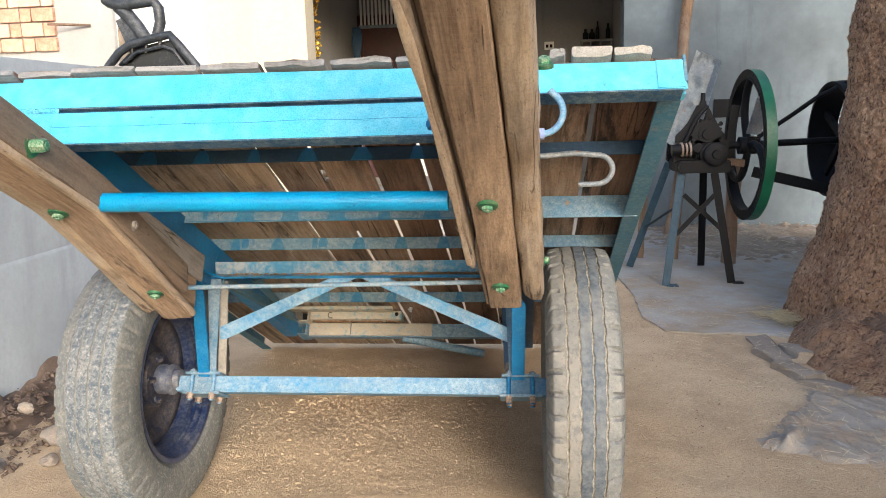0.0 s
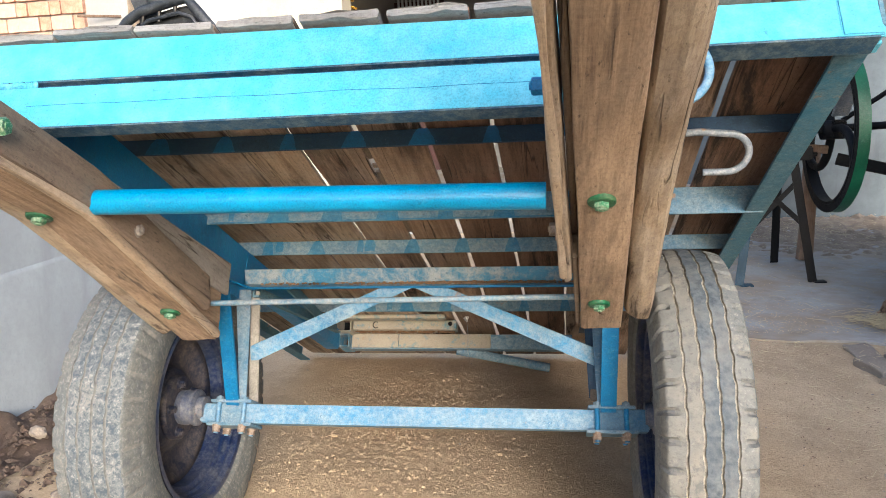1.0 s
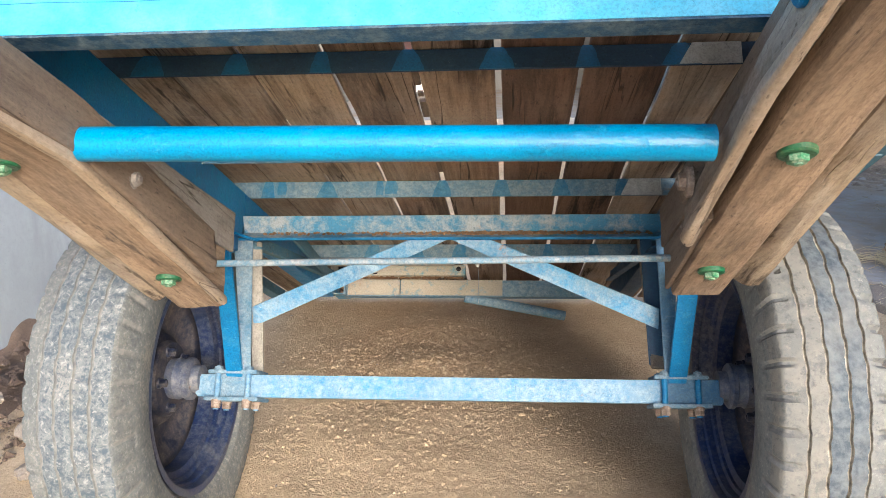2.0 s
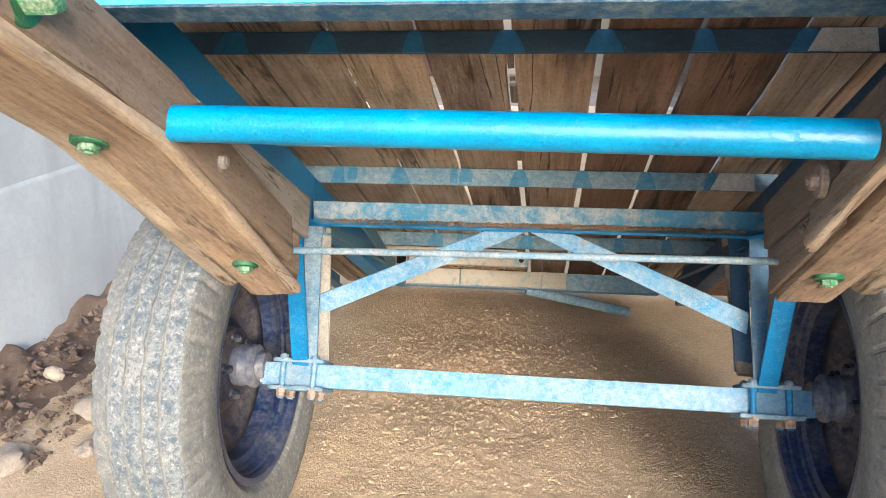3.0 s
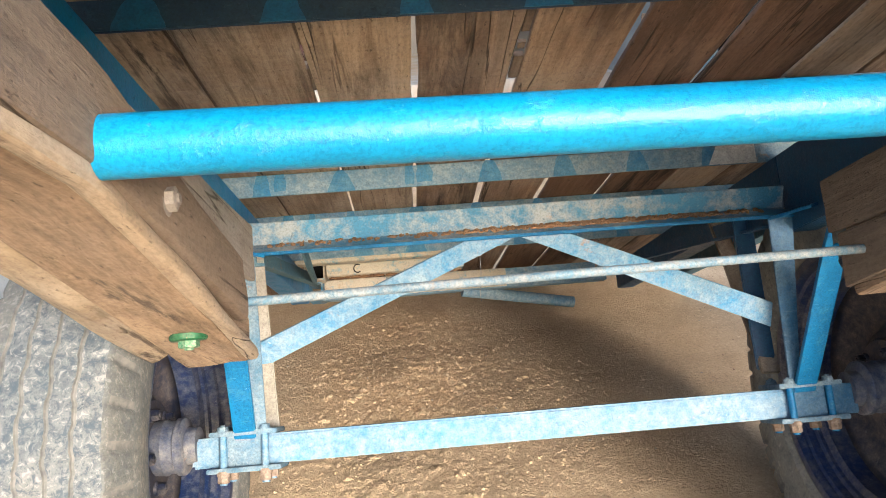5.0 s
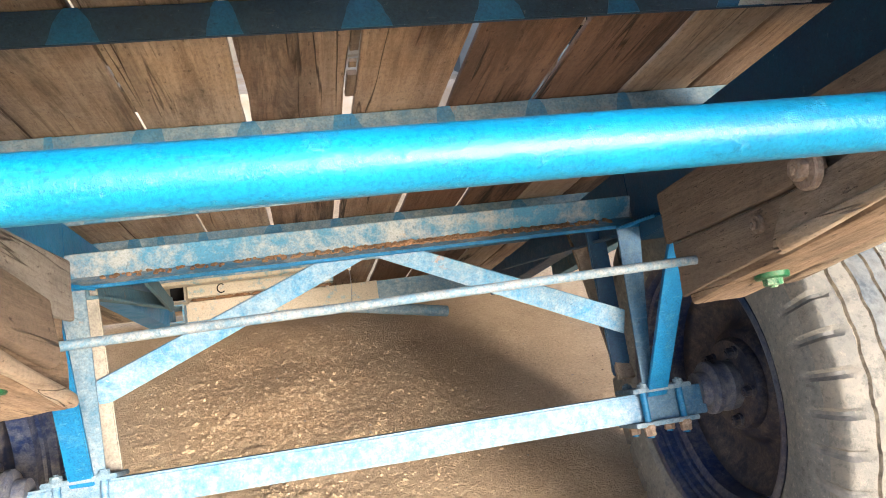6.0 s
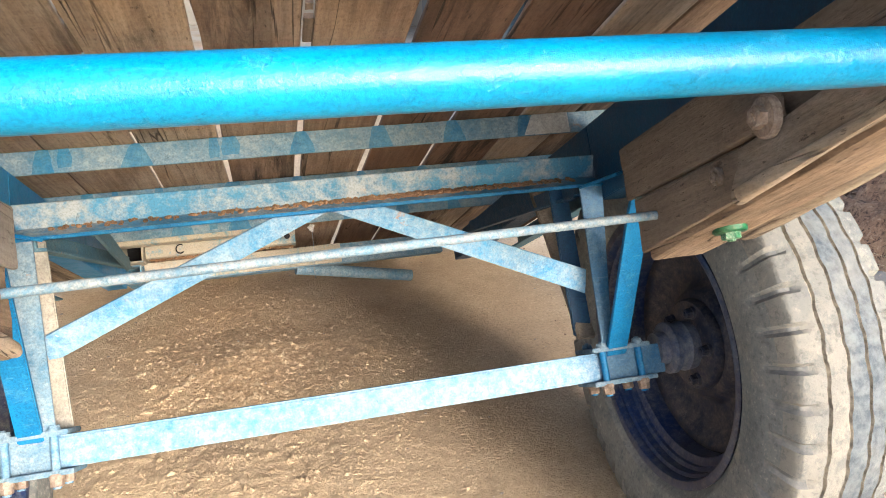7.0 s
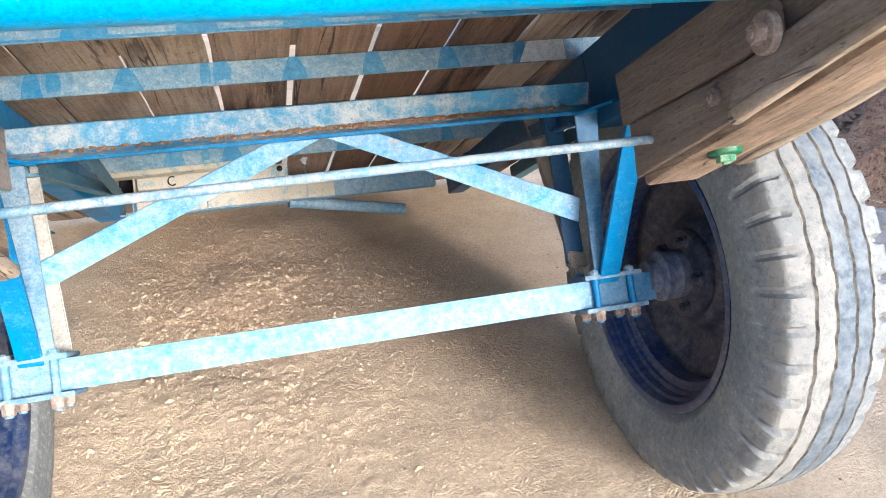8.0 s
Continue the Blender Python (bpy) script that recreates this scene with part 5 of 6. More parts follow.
# ---- right-hand side: chaff cutter, pulley, tree ----
def chaff_cutter():
    c = thing("chaff_cutter", (1.65, 2.95, 0.012), "black iron chaff cutter with a green flywheel on blue legs", "machine")
    Z0 = 0.012
    legs = [((1.43, 2.84, Z0), (1.53, 2.93, 0.74), LEGBLUE), ((1.865, 2.92, Z0), (1.74, 2.95, 0.74), IRON), ((1.28, 3.45, Z0), (1.50, 3.22, 0.78), LEGBLUE), ((1.80, 3.50, Z0), (1.74, 3.25, 0.74), IRON)]
    for p0, p1, m in legs:
        part("leg", angle(p0, p1, 0.05, 0.05, 0.006, (0, 1, 0)), m, c, "dark blue angle-iron leg" if m == LEGBLUE else "")
    part("leg_brace", bar((1.47, 2.90, 0.34), (1.75, 2.96, 0.62), 0.03, 0.006, (0, 1, 0)), IRON, c)
    part("leg_brace", bar((1.80, 2.95, 0.34), (1.52, 2.92, 0.60), 0.03, 0.006, (0, 1, 0)), IRON, c)
    part("leg_brace", bar((1.33, 3.40, 0.30), (1.48, 2.95, 0.52), 0.03, 0.006, (0, 0, 1)), LEGBLUE, c)
    part("bed", block(1.48, 1.80, 2.88, 3.30, 0.74, 0.82, 0.008), IRON, c)
    part("timber_rest", timber((1.78, 2.98, 0.80), (1.90, 3.0, 0.79), 0.07, 0.05, (0, 0, 1), 0.003, 10, 3.0), POLEWOOD, c)
    # gear housing
    side = [(1.46, 0.80), (1.82, 0.80), (1.84, 0.93), (1.76, 0.99), (1.72, 1.08), (1.68, 1.13), (1.655, 1.20), (1.63, 1.20), (1.61, 1.12), (1.575, 1.06), (1.55, 0.97), (1.47, 0.93)]
    for y0 in (2.99, 3.22):
        part("side_casting", prism(bmesh.new(), side, (0, y0, 0), (0, y0 + 0.05, 0), (0, 0, 1), 0.008), IRON, c)
    part("feed_roller", rod([(1.66, 3.03, 1.02), (1.66, 3.23, 1.02)], 0.06, 20), IRON, c)
    part("feed_roller", rod([(1.66, 3.03, 0.90), (1.66, 3.23, 0.90)], 0.06, 20), IRON, c)
    for (gx, gz, gr, gy, teeth) in ((1.655, 0.985, 0.088, 2.955, 20), (1.69, 0.855, 0.080, 2.915, 0), (1.74, 0.90, 0.055, 2.955, 16), (1.60, 0.90, 0.045, 2.955, 12)):
        bm = bmesh.new()
        n = max(40, teeth * 4)
        ring = []
        for j in range(n):
            a = 2 * math.pi * j / n
            rr = gr * (1.13 if teeth and j % 4 < 2 else 1.0)
            ring.append((gx + rr * math.cos(a), gz + rr * math.sin(a)))
        prism(bm, ring, (0, gy - 0.022, 0), (0, gy + 0.022, 0), (0, 0, 1))
        for r_, t0 in ((gr * 0.62, 0.030), (0.03, 0.048)):
            prism(bm, [(gx + r_ * math.cos(2 * math.pi * j / 20), gz + r_ * math.sin(2 * math.pi * j / 20)) for j in range(20)], (0, gy - t0, 0), (0, gy + 0.02, 0), (0, 0, 1))
        part("gear", bm, IRON, c, "oily toothed gear" if teeth else "")
    part("link_arm", rod([(1.52, 2.94, 0.93), (1.56, 2.93, 1.02), (1.60, 2.94, 1.10), (1.66, 2.95, 1.16)], 0.012, 10), IRON, c)
    part("tension_lever", bar((1.80, 2.96, 0.83), (1.83, 2.96, 1.16), 0.05, 0.02, (0, 1, 0)), IRON, c)
    part("roller_shaft", rod([(1.44, 2.95, 0.885), (1.66, 2.95, 0.90)], 0.036, 16), IRON, c)
    for dx in (0.0, 0.025, 0.05):
        part("collar", rod([(1.50 + dx, 2.95, 0.889), (1.512 + dx, 2.95, 0.890)], 0.046, 18), NUTMAT, c)
    part("main_shaft", rod([(1.70, 2.955, 0.905), (2.62, 2.97, 0.93)], 0.022, 14), IRON, c)
    part("bearing", block(1.90, 1.98, 2.90, 3.02, 0.86, 0.96, 0.01), IRON, c)
    # cover plates, oil cup, springs and bolts on the housing
    knob = part("hand_knob", lathe([(0.0, 0.0), (0.0, 0.062), (0.010, 0.074), (0.034, 0.074), (0.044, 0.060), (0.044, 0.030), (0.060, 0.026), (0.060, 0.0)], 28), IRON, c, "round black iron boss")
    knob.matrix_basis = Matrix.Translation((1.70, 2.885, 0.86)) @ Matrix.Rotation(radians(-90), 4, 'Z')
    part("oil_cup", rod([(1.645, 3.02, 1.19), (1.645, 3.02, 1.225), (1.645, 3.02, 1.245)], 0.014, 12), IRON, c)
    for k in range(5):
        a = radians(30 + 60 * k)
        part("housing_bolt", hexbolt((1.655 + 0.125 * math.cos(a) * 0.9, 2.985, 0.985 + 0.125 * math.sin(a)), (0, -1, 0), 0.010, 0.010, 0.014), IRON, c)
    for k in range(7):
        part("spring_coil", rod([(1.585 + 0.012 * k + 0.0015 * j, 2.93 + 0.020 * math.cos(j * 0.8), 0.845 + 0.020 * math.sin(j * 0.8)) for j in range(8)], 0.0035, 6), IRON, c)
    part("mouth_plate", prism(bmesh.new(), [(1.47, 0.93), (1.56, 0.97), (1.60, 1.07), (1.625, 1.16), (1.60, 1.17), (1.545, 1.05), (1.47, 0.98)], (0, 2.965, 0), (0, 2.985, 0), (0, 0, 1), 0.004), IRON, c, "thin worn steel mouth plate")
    part("tie_bar", rod([(1.47, 2.90, 0.78), (1.83, 2.92, 0.77)], 0.012, 10), IRON, c)
    part("foot_plate", block(1.405, 1.485, 2.82, 2.88, 0.012, 0.020, 0.002), LEGBLUE, c)
    part("foot_plate", block(1.845, 1.915, 2.90, 2.96, 0.012, 0.020, 0.002), IRON, c)
    # flywheel in a plane across the shaft
    FX, FYc, FZ, R = 1.92, 2.955, 0.905, 0.475
    bm = lathe([(-0.03, R - 0.045), (-0.03, R), (0.03, R), (0.03, R - 0.045)], 96, closed=True)
    for f in bm.faces:
        q = f.calc_center_median()
        f.material_index = int(math.hypot(q.y, q.z) < R - 0.006)
    rim = part("flywheel", bm, (WHEELGREEN, IRON), c, "heavy flywheel, green round its rim")
    rim.location = (FX, FYc, FZ)
    bm = lathe([(-0.032, R - 0.047), (-0.032, R - 0.062), (0.032, R - 0.062), (0.032, R - 0.047)], 96, closed=True)
    part("inner_rim", bm, IRON, rim)
    for i in range(3):
        a0 = 2 * math.pi * i / 3 + 0.9
        pts = []
        for k in range(9):
            f = k / 8
            a = a0 + 0.7 * f * f
            rr = 0.04 + (R - 0.09) * f
            pts.append((0.0, rr * math.cos(a), rr * math.sin(a)))
        part("spoke", rod(pts, 0.024, 10), IRON, rim, "curved iron spoke")
    part("boss", lathe([(-0.06, 0.0), (-0.06, 0.055), (0.06, 0.055), (0.06, 0.0)], 24), IRON, rim)
    bm = bar((0.0, -0.10, 0.08), (0.0, -0.30, 0.30), 0.014, 0.09, (1, 0, 0), 0.004)
    part("knife", bm, BARESTEEL, rim)
    adopt(c)


chaff_cutter()


def tin_chute():
    """A folded sheet-metal trough standing against the cutter, dented and creased."""
    bm = bmesh.new()
    n, w = 34, 14
    corner = [Vector(p) for p in ((1.400, 3.00, 0.935), (1.590, 2.98, 0.895), (1.615, 3.10, 1.525), (1.765, 3.06, 1.440))]
    rows = []
    for i in range(n + 1):
        row = []
        for j in range(w + 1):
            f, g = i / n, j / w
            p = corner[0].lerp(corner[1], g).lerp(corner[2].lerp(corner[3], g), f)
            fold = max(0.0, g - 0.78) / 0.22
            p += Vector((-0.012, -0.055, 0.0)) * fold
            p += Vector((0.006, 0.020, 0.004)) * noise.noise(Vector((f * 7, g * 2.6, 2.0)))
            p += Vector((0.004, 0.016, 0.0)) * abs(noise.noise(Vector((f * 13 + g * 3, g * 5 - f * 4, 6.0))))
            if i in (0, n):
                p += Vector((0, 0, 0.022)) * noise.noise(Vector((g * 6, i * 1.0, 3.0)))
            row.append(bm.verts.new(p))
        rows.append(row)
    for r0, r1 in zip(rows, rows[1:]):
        for j in range(w):
            bm.faces.new((r0[j], r0[j + 1], r1[j + 1], r1[j]))
    bmesh.ops.solidify(bm, geom=list(bm.faces), thickness=0.004)
    tagged(part("tin_chute", bm, TIN, None), "crumpled grey tin feed chute on the cutter", "chute")


tin_chute()

# belt pulley beyond the cutter
pulley = thing("belt_pulley", (2.60, 2.97, 0.012), "large black belt pulley on an iron stand", "pulley")
PR = 0.36
bm = lathe([(-0.09, PR - 0.02), (-0.09, PR), (0.0, PR + 0.006), (0.09, PR), (0.09, PR - 0.02)], 72, closed=True)
pr = part("pulley_rim", bm, IRON, pulley)
pr.location = (2.50, 2.97, 0.93)
for i in range(5):
    a = 2 * math.pi * i / 5 + 0.5
    part("spoke", bar((0, 0.03 * math.cos(a), 0.03 * math.sin(a)), (0, (PR - 0.01) * math.cos(a), (PR - 0.01) * math.sin(a)), 0.05, 0.025, (1, 0, 0)), BARESTEEL if i == 1 else IRON, pr)
part("stand_leg", angle((2.50, 2.75, 0.012), (2.56, 2.95, 0.90), 0.05, 0.05, 0.006, (0, 1, 0)), IRON, pulley)
part("stand_leg", angle((2.50, 3.22, 0.012), (2.56, 2.99, 0.90), 0.05, 0.05, 0.006, (0, 1, 0)), IRON, pulley)
part("stand_leg", angle((2.80, 2.75, 0.012), (2.74, 2.95, 0.90), 0.05, 0.05, 0.006, (0, 1, 0)), IRON, pulley)
part("stand_leg", angle((2.80, 3.22, 0.012), (2.74, 2.99, 0.90), 0.05, 0.05, 0.006, (0, 1, 0)), IRON, pulley)
part("drive_belt", rod([(2.46, 2.86, 1.275), (2.32, 2.92, 1.20), (2.18, 3.0, 1.08), (2.02, 3.10, 0.95)], 0.014, 8), IRON, pulley, "slack black drive belt")
part("drive_belt", bar((2.50, 2.90, 0.60), (1.98, 3.05, 0.73), 0.006, 0.07, (0, 0, 1)), IRON, pulley, "slack black drive belt")
adopt(pulley)

# odd timbers behind the cutter
for p0, p1, w in (((1.62, 3.75, 0.02), (1.66, 3.72, 0.80), 0.07), ((1.98, 3.55, 0.02), (2.02, 3.60, 0.78), 0.09), ((1.38, 3.8, 0.02), (1.42, 3.75, 0.85), 0.05)):
    tagged(part("wooden_prop", timber(p0, p1, w, w * 0.8, (0, 1, 0), 0.005, 14, w * 90, 0.01), POLEWOOD, None), "rough wooden prop behind the cutter", "post", "props behind the cutter")
pts = [Vector((1.80 + 0.30 * f + 0.05 * math.sin(7 * f), 4.9 + 0.44 * f, 0.012 + 2.75 * f)) for f in (i / 16 for i in range(17))]
tagged(part("leaning_pole", rod(pts, 0.05, 12), POLEWOOD, None), "crooked brown wooden pole leaning on the wall", "pole")
# no recess is cut; a thin black slab gives its shade
bm = block(2.28, 2.58, FY + 0.385, FY + 0.41, 1.05, 1.22, 0.002)
tagged(part("niche_shade_slab", bm, IRON, None), "black slab standing in for the shade of a small wall recess", "niche", kind="structure")


def tree_trunk():
    bm = bmesh.new()
    rows, seg = 400, 380
    rings = []
    for i in range(rows + 1):
        z = -0.05 + 3.2 * i / rows
        r = 0.50 + 0.20 * math.exp(-max(0.0, z) / 0.45) + 0.03 * math.exp(-((z - 0.2) / 0.15) ** 2)
        cx, cy = 2.60 + 0.05 * z, 1.98
        ring = []
        for j in range(seg):
            a = 2 * math.pi * j / seg
            q = Vector((math.cos(a) * 2.5, math.sin(a) * 2.5, z * 4.0))
            chip = noise.noise(Vector((math.cos(a) * 19, math.sin(a) * 19, z * 26)))
            d = 0.035 * noise.noise(q) + 0.012 * max(-0.5, chip) + 0.012 * noise.noise(Vector((math.cos(a) * 38, math.sin(a) * 38, z * 58)))
            ring.append(bm.verts.new((cx + (r + d) * math.cos(a), cy + (r + d) * math.sin(a), z + 0.012 * chip)))
        rings.append(ring)
    for a, b in zip(rings, rings[1:]):
        for j in range(seg):
            bm.faces.new((a[j], a[(j + 1) % seg], b[(j + 1) % seg], b[j]))
    t = thing("tree", (2.60, 1.98, 0), "thick tree trunk with rough chipped brown bark", "tree")
    part("trunk", bm, BARK, t, smooth=False)
    adopt(t)


tree_trunk()

def scatter(name, count, place, size, mat, label, category, seed, flat=False):
    r = random.Random(seed)
    bm = bmesh.new()
    for i in range(count):
        x, y, z = place(r)
        if flat:
            a, ln = r.uniform(0, math.pi), size * r.uniform(0.5, 2.0)
            dx, dy = math.cos(a) * ln, math.sin(a) * ln
            wv = size * 0.05
            p = [Vector((x - dx, y - dy, z + 0.001)), Vector((x + dx, y + dy, z + 0.004 * r.random() + 0.002))]
            nrm = Vector((-dy, dx, 0)).normalized() * wv
            q = [bm.verts.new(p[0] + nrm), bm.verts.new(p[0] - nrm), bm.verts.new(p[1] - nrm), bm.verts.new(p[1] + nrm)]
            t = [bm.verts.new(v.co + Vector((0, 0, wv))) for v in q]
            bm.faces.new(t)
            for k in range(4):
                bm.faces.new((q[k], q[(k + 1) % 4], t[(k + 1) % 4], t[k]))
        else:
            s = size * r.uniform(0.35, 1.0) ** 1.6
            vs = bmesh.ops.create_icosphere(bm, subdivisions=1, radius=1.0)["verts"] if count < 400 else None
            if vs is None:
                vs = [bm.verts.new(c) for c in ((1, 0, 0), (-1, 0, 0), (0, 1, 0), (0, -1, 0), (0, 0, 1), (0, 0, -1))]
                for (a, b, c) in ((0, 2, 4), (2, 1, 4), (1, 3, 4), (3, 0, 4), (2, 0, 5), (1, 2, 5), (3, 1, 5), (0, 3, 5)):
                    bm.faces.new((vs[a], vs[b], vs[c]))
            sx, sy, sz = (s * r.uniform(0.6, 1.2) for _ in range(3))
            turn = r.uniform(0, 6.28)
            for v in vs:
                c = v.co * (1 + 0.3 * r.uniform(-1, 1))
                v.co = (x + (c.x * math.cos(turn) - c.y * math.sin(turn)) * sx, y + (c.x * math.sin(turn) + c.y * math.cos(turn)) * sy, z - 0.25 * s + c.z * sz * 0.62)
    tagged(part(name, bm, mat, None, smooth=False), label, category, kind="stuff")


# earth banked at the tree foot, kerb bricks, sacking
def mound(name, cx, cy, rx, ry, h, mat, seed, label, category, n=70, rough=0.25, kind="", skew=None):
    bm = bmesh.new()
    rows = []
    for i in range(n + 1):
        row = []
        for j in range(n + 1):
            a, b = 2 * i / n - 1, 2 * j / n - 1
            x, y = cx + rx * a, cy + ry * b
            fall = max(0.0, 1 - (a * a + b * b)) if skew is None else max(0.0, skew(a, b))
            wob = 1 + rough * 2 * noise.noise(Vector((x * 3.5, y * 3.5, seed)))
            z = h * fall * wob + 0.018 * rough * 4 * min(1, fall * 4) * noise.noise(Vector((x * 16, y * 16, seed))) + 0.012 * min(1, fall * 4) * noise.noise(Vector((x * 40, y * 40, seed))) - 0.02 * (1 - min(1, fall * 6))
            row.append(bm.verts.new((x, y, z)))
        rows.append(row)
    for r0, r1 in zip(rows, rows[1:]):
        for j in range(n):
            bm.faces.new((r0[j], r1[j], r1[j + 1], r0[j + 1]))
    return tagged(part(name, bm, mat, None, smooth="all"), label, category, kind=kind)


mound("earth_bank", 2.42, 1.42, 0.68, 0.85, 0.26, BARK, 4.0, "dark earth banked round the tree foot", "earth", n=110, rough=0.45, kind="stuff")
scatter("bark_chips", 2600, lambda r: (lambda a, q: (2.42 + 0.62 * q * math.cos(a), 1.42 + 0.78 * q * math.sin(a), 0.24 * (1 - q * q) + 0.004))(r.uniform(2.0, 5.6), math.sqrt(r.uniform(0.05, 0.96))), 0.022, BANKSOIL, "brown bark chips and crumbs on the earth bank", "bark chips", 21)
mound("dirt_litter", 2.55, 4.75, 1.15, 1.30, 0.030, SWEPT, 14.0, "thin brown dirt and chaff swept over the concrete", "dirt", n=90, rough=0.5, kind="stuff")
mound("rubble_heap", LX + 0.10, 0.85, 0.36, 1.5, 0.12, RUBBLE, 9.0, "dark crumbly rubble and soil against the wall", "rubble", n=90, rough=0.5, kind="stuff", skew=lambda a, b: max(0, 1 - b * b) * max(0, 1 - max(0, a + 0.5) / 0.95) )

for i, (x, y, z, sx, sy, sz) in enumerate(((-1.20, 0.42, 0.02, 0.10, 0.08, 0.05), (-1.33, 0.14, 0.01, 0.05, 0.06, 0.035), (-1.42, 0.02, 0.01, 0.04, 0.05, 0.025), (-1.30, 0.62, 0.06, 0.04, 0.03, 0.03), (-1.15, 0.20, 0.02, 0.03, 0.03, 0.02), (-1.22, 0.75, 0.11, 0.03, 0.03, 0.02), (-1.36, 0.40, 0.13, 0.03, 0.02, 0.02), (-1.15, 0.62, 0.03, 0.05, 0.03, 0.03))):
    tagged(part("stone", lump((x, y, z), (sx, sy, sz), i * 2.3, 3, 0.35), STONE, None), "pale broken stone lying in the rubble", "stone", "stones in the rubble")
for i, (x, y, yaw, top) in enumerate(((1.650, 1.60, 4, 0.016), (1.635, 1.40, 8, 0.034), (1.665, 1.20, 22, 0.030), (1.735, 1.03, 34, 0.022), (1.755, 1.45, 6, 0.040))):
    bm = timber((0, -0.105, 0), (0, 0.105, 0), 0.105, 0.070, (0, 0, 1), 0.012, 16, i * 4.4, 0.010, chop=0.02, freq=16)
    ob = part("kerb_brick", bm, STONE, None)
    ob.matrix_basis = pose(x, y, top - 0.035, 3 - 2 * i, -4 + 3 * i, yaw + 5 * (i % 2))
    tagged(ob, "dusty grey brick set as a kerb", "brick", "kerb bricks")


def sacking():
    """A crumpled plastic sack trodden half into the earth, with one stiff fold standing up."""
    bm = bmesh.new()
    n = 130
    ca, cb, cc, cd = Vector((1.22, 0.47, 0)), Vector((1.64, 1.07, 0)), Vector((2.02, 0.86, 0)), Vector((1.72, 0.12, 0))
    rows = []
    for i in range(n + 1):
        row = []
        for j in range(n + 1):
            a, b = i / n, j / n
            p = ca.lerp(cb, b).lerp(cd.lerp(cc, b), a)
            x = p.x + 0.06 * noise.noise(Vector((a * 5, b * 5, 5))) + 0.02 * noise.noise(Vector((a * 19, b * 19, 8)))
            y = p.y + 0.06 * noise.noise(Vector((a * 5, b * 5, 15))) + 0.02 * noise.noise(Vector((a * 19, b * 19, 18)))
            fan = math.atan2(y - 1.06, x - 1.62)
            far = math.hypot(y - 1.06, x - 1.62)
            crease = abs(noise.noise(Vector((fan * 5.0, far * 1.3, 3.0))))
            small = abs(noise.noise(Vector((x * 14 + y * 8, y * 10 - x * 5, 3.0))))
            z = 0.008 + 0.022 * max(0.0, 0.35 - crease) + 0.020 * max(0.0, 0.20 - small) + 0.010 * noise.noise(Vector((x * 6, y * 6, 6)))
            z += 0.05 * max(0.0, x - 1.55)
            on = (x - 1.345) * 0.38 + (y - 0.41) * 0.92
            off = (x - 1.345) * 0.92 - (y - 0.41) * 0.38 - 0.03 * math.sin(on * 9)
            z += 0.042 * math.exp(-(off / 0.022) ** 2) * max(0.0, min(1.0, (on + 0.03) * 12)) * max(0.0, 1 - on / 0.45)
            rim = min(a, b, 1 - a, 1 - b)
            edge = min(1.0, rim / (0.16 + 0.10 * noise.noise(Vector((x * 9, y * 9, 11)))))
            z = z * edge - 0.012 * (1 - edge)
            row.append(bm.verts.new((x, y, z)))
        rows.append(row)
    for r0, r1 in zip(rows, rows[1:]):
        for j in range(n):
            bm.faces.new((r0[j], r1[j], r1[j + 1], r0[j + 1]))
    tagged(part("sacking", bm, TARP, None, smooth="all"), "crumpled dusty grey plastic sack trodden into the earth", "sack")


sacking()


# straw, chips and pebbles
def on_ground(r, x, y):
    return x, y, ground_height(x, y)


scatter("soil_clods", 390, lambda r: on_ground(r, r.gauss(-0.22, 0.26), r.gauss(0.60, 0.32)), 0.013, LOOSE, "loose crumbled brown soil clods", "soil", 1)
scatter("soil_clods", 5000, lambda r: on_ground(r, r.gauss(-0.15, 0.36), r.uniform(-0.75, 1.1)), 0.0075, LOOSE, "loose crumbled brown soil clods", "soil", 2)
scatter("soil_clods", 3600, lambda r: on_ground(r, r.gauss(-0.26, 0.24), r.gauss(0.66, 0.36)), 0.0105, LOOSE, "loose crumbled orange-brown soil clods", "soil", 9)
scatter("soil_clods", 3000, lambda r: on_ground(r, r.uniform(-0.9, 1.6), r.uniform(-0.8, 1.6)), 0.0045, LOOSE, "fine crumbs of earth trodden flat", "soil", 13)
scatter("pebbles", 700, lambda r: on_ground(r, r.gauss(1.25, 0.3), r.gauss(1.0, 0.7)), 0.008, BANKSOIL, "brown bark chips and dry leaf bits trodden into the earth", "chips", 22)
scatter("pebbles", 380, lambda r: on_ground(r, r.uniform(-1.1, 1.9), r.uniform(-0.9, 1.7)), 0.007, STONE, "small pale pebbles scattered on the earth", "pebble", 3)
scatter("straw", 260, lambda r: on_ground(r, r.uniform(0.85, 1.9), r.uniform(0.2, 2.2)), 0.013, STRAWMAT, "dry straw bits strewn on the earth", "straw", 4, True)
scatter("soil_clods", 4200, lambda r: (lambda x, y: (x, y, 0.012 if y > 1.9 else ground_height(x, y)))(r.gauss(1.25, 0.30), r.gauss(1.85, 0.42)), 0.008, LOOSE, "dry earth crumbs spilt over the edge of the concrete", "soil", 12)
scatter("straw", 900, lambda r: (r.uniform(1.0, 3.2), 1.9 + 3.1 * r.random() ** 1.5, 0.013), 0.014, STRAWMAT, "dry straw bits strewn on the concrete", "straw", 5, True)
scatter("straw", 700, lambda r: (r.gauss(2.4, 0.45), r.gauss(4.5, 0.55), 0.045), 0.016, STRAWMAT, "chaff strewn over the swept dirt", "straw", 15, True)
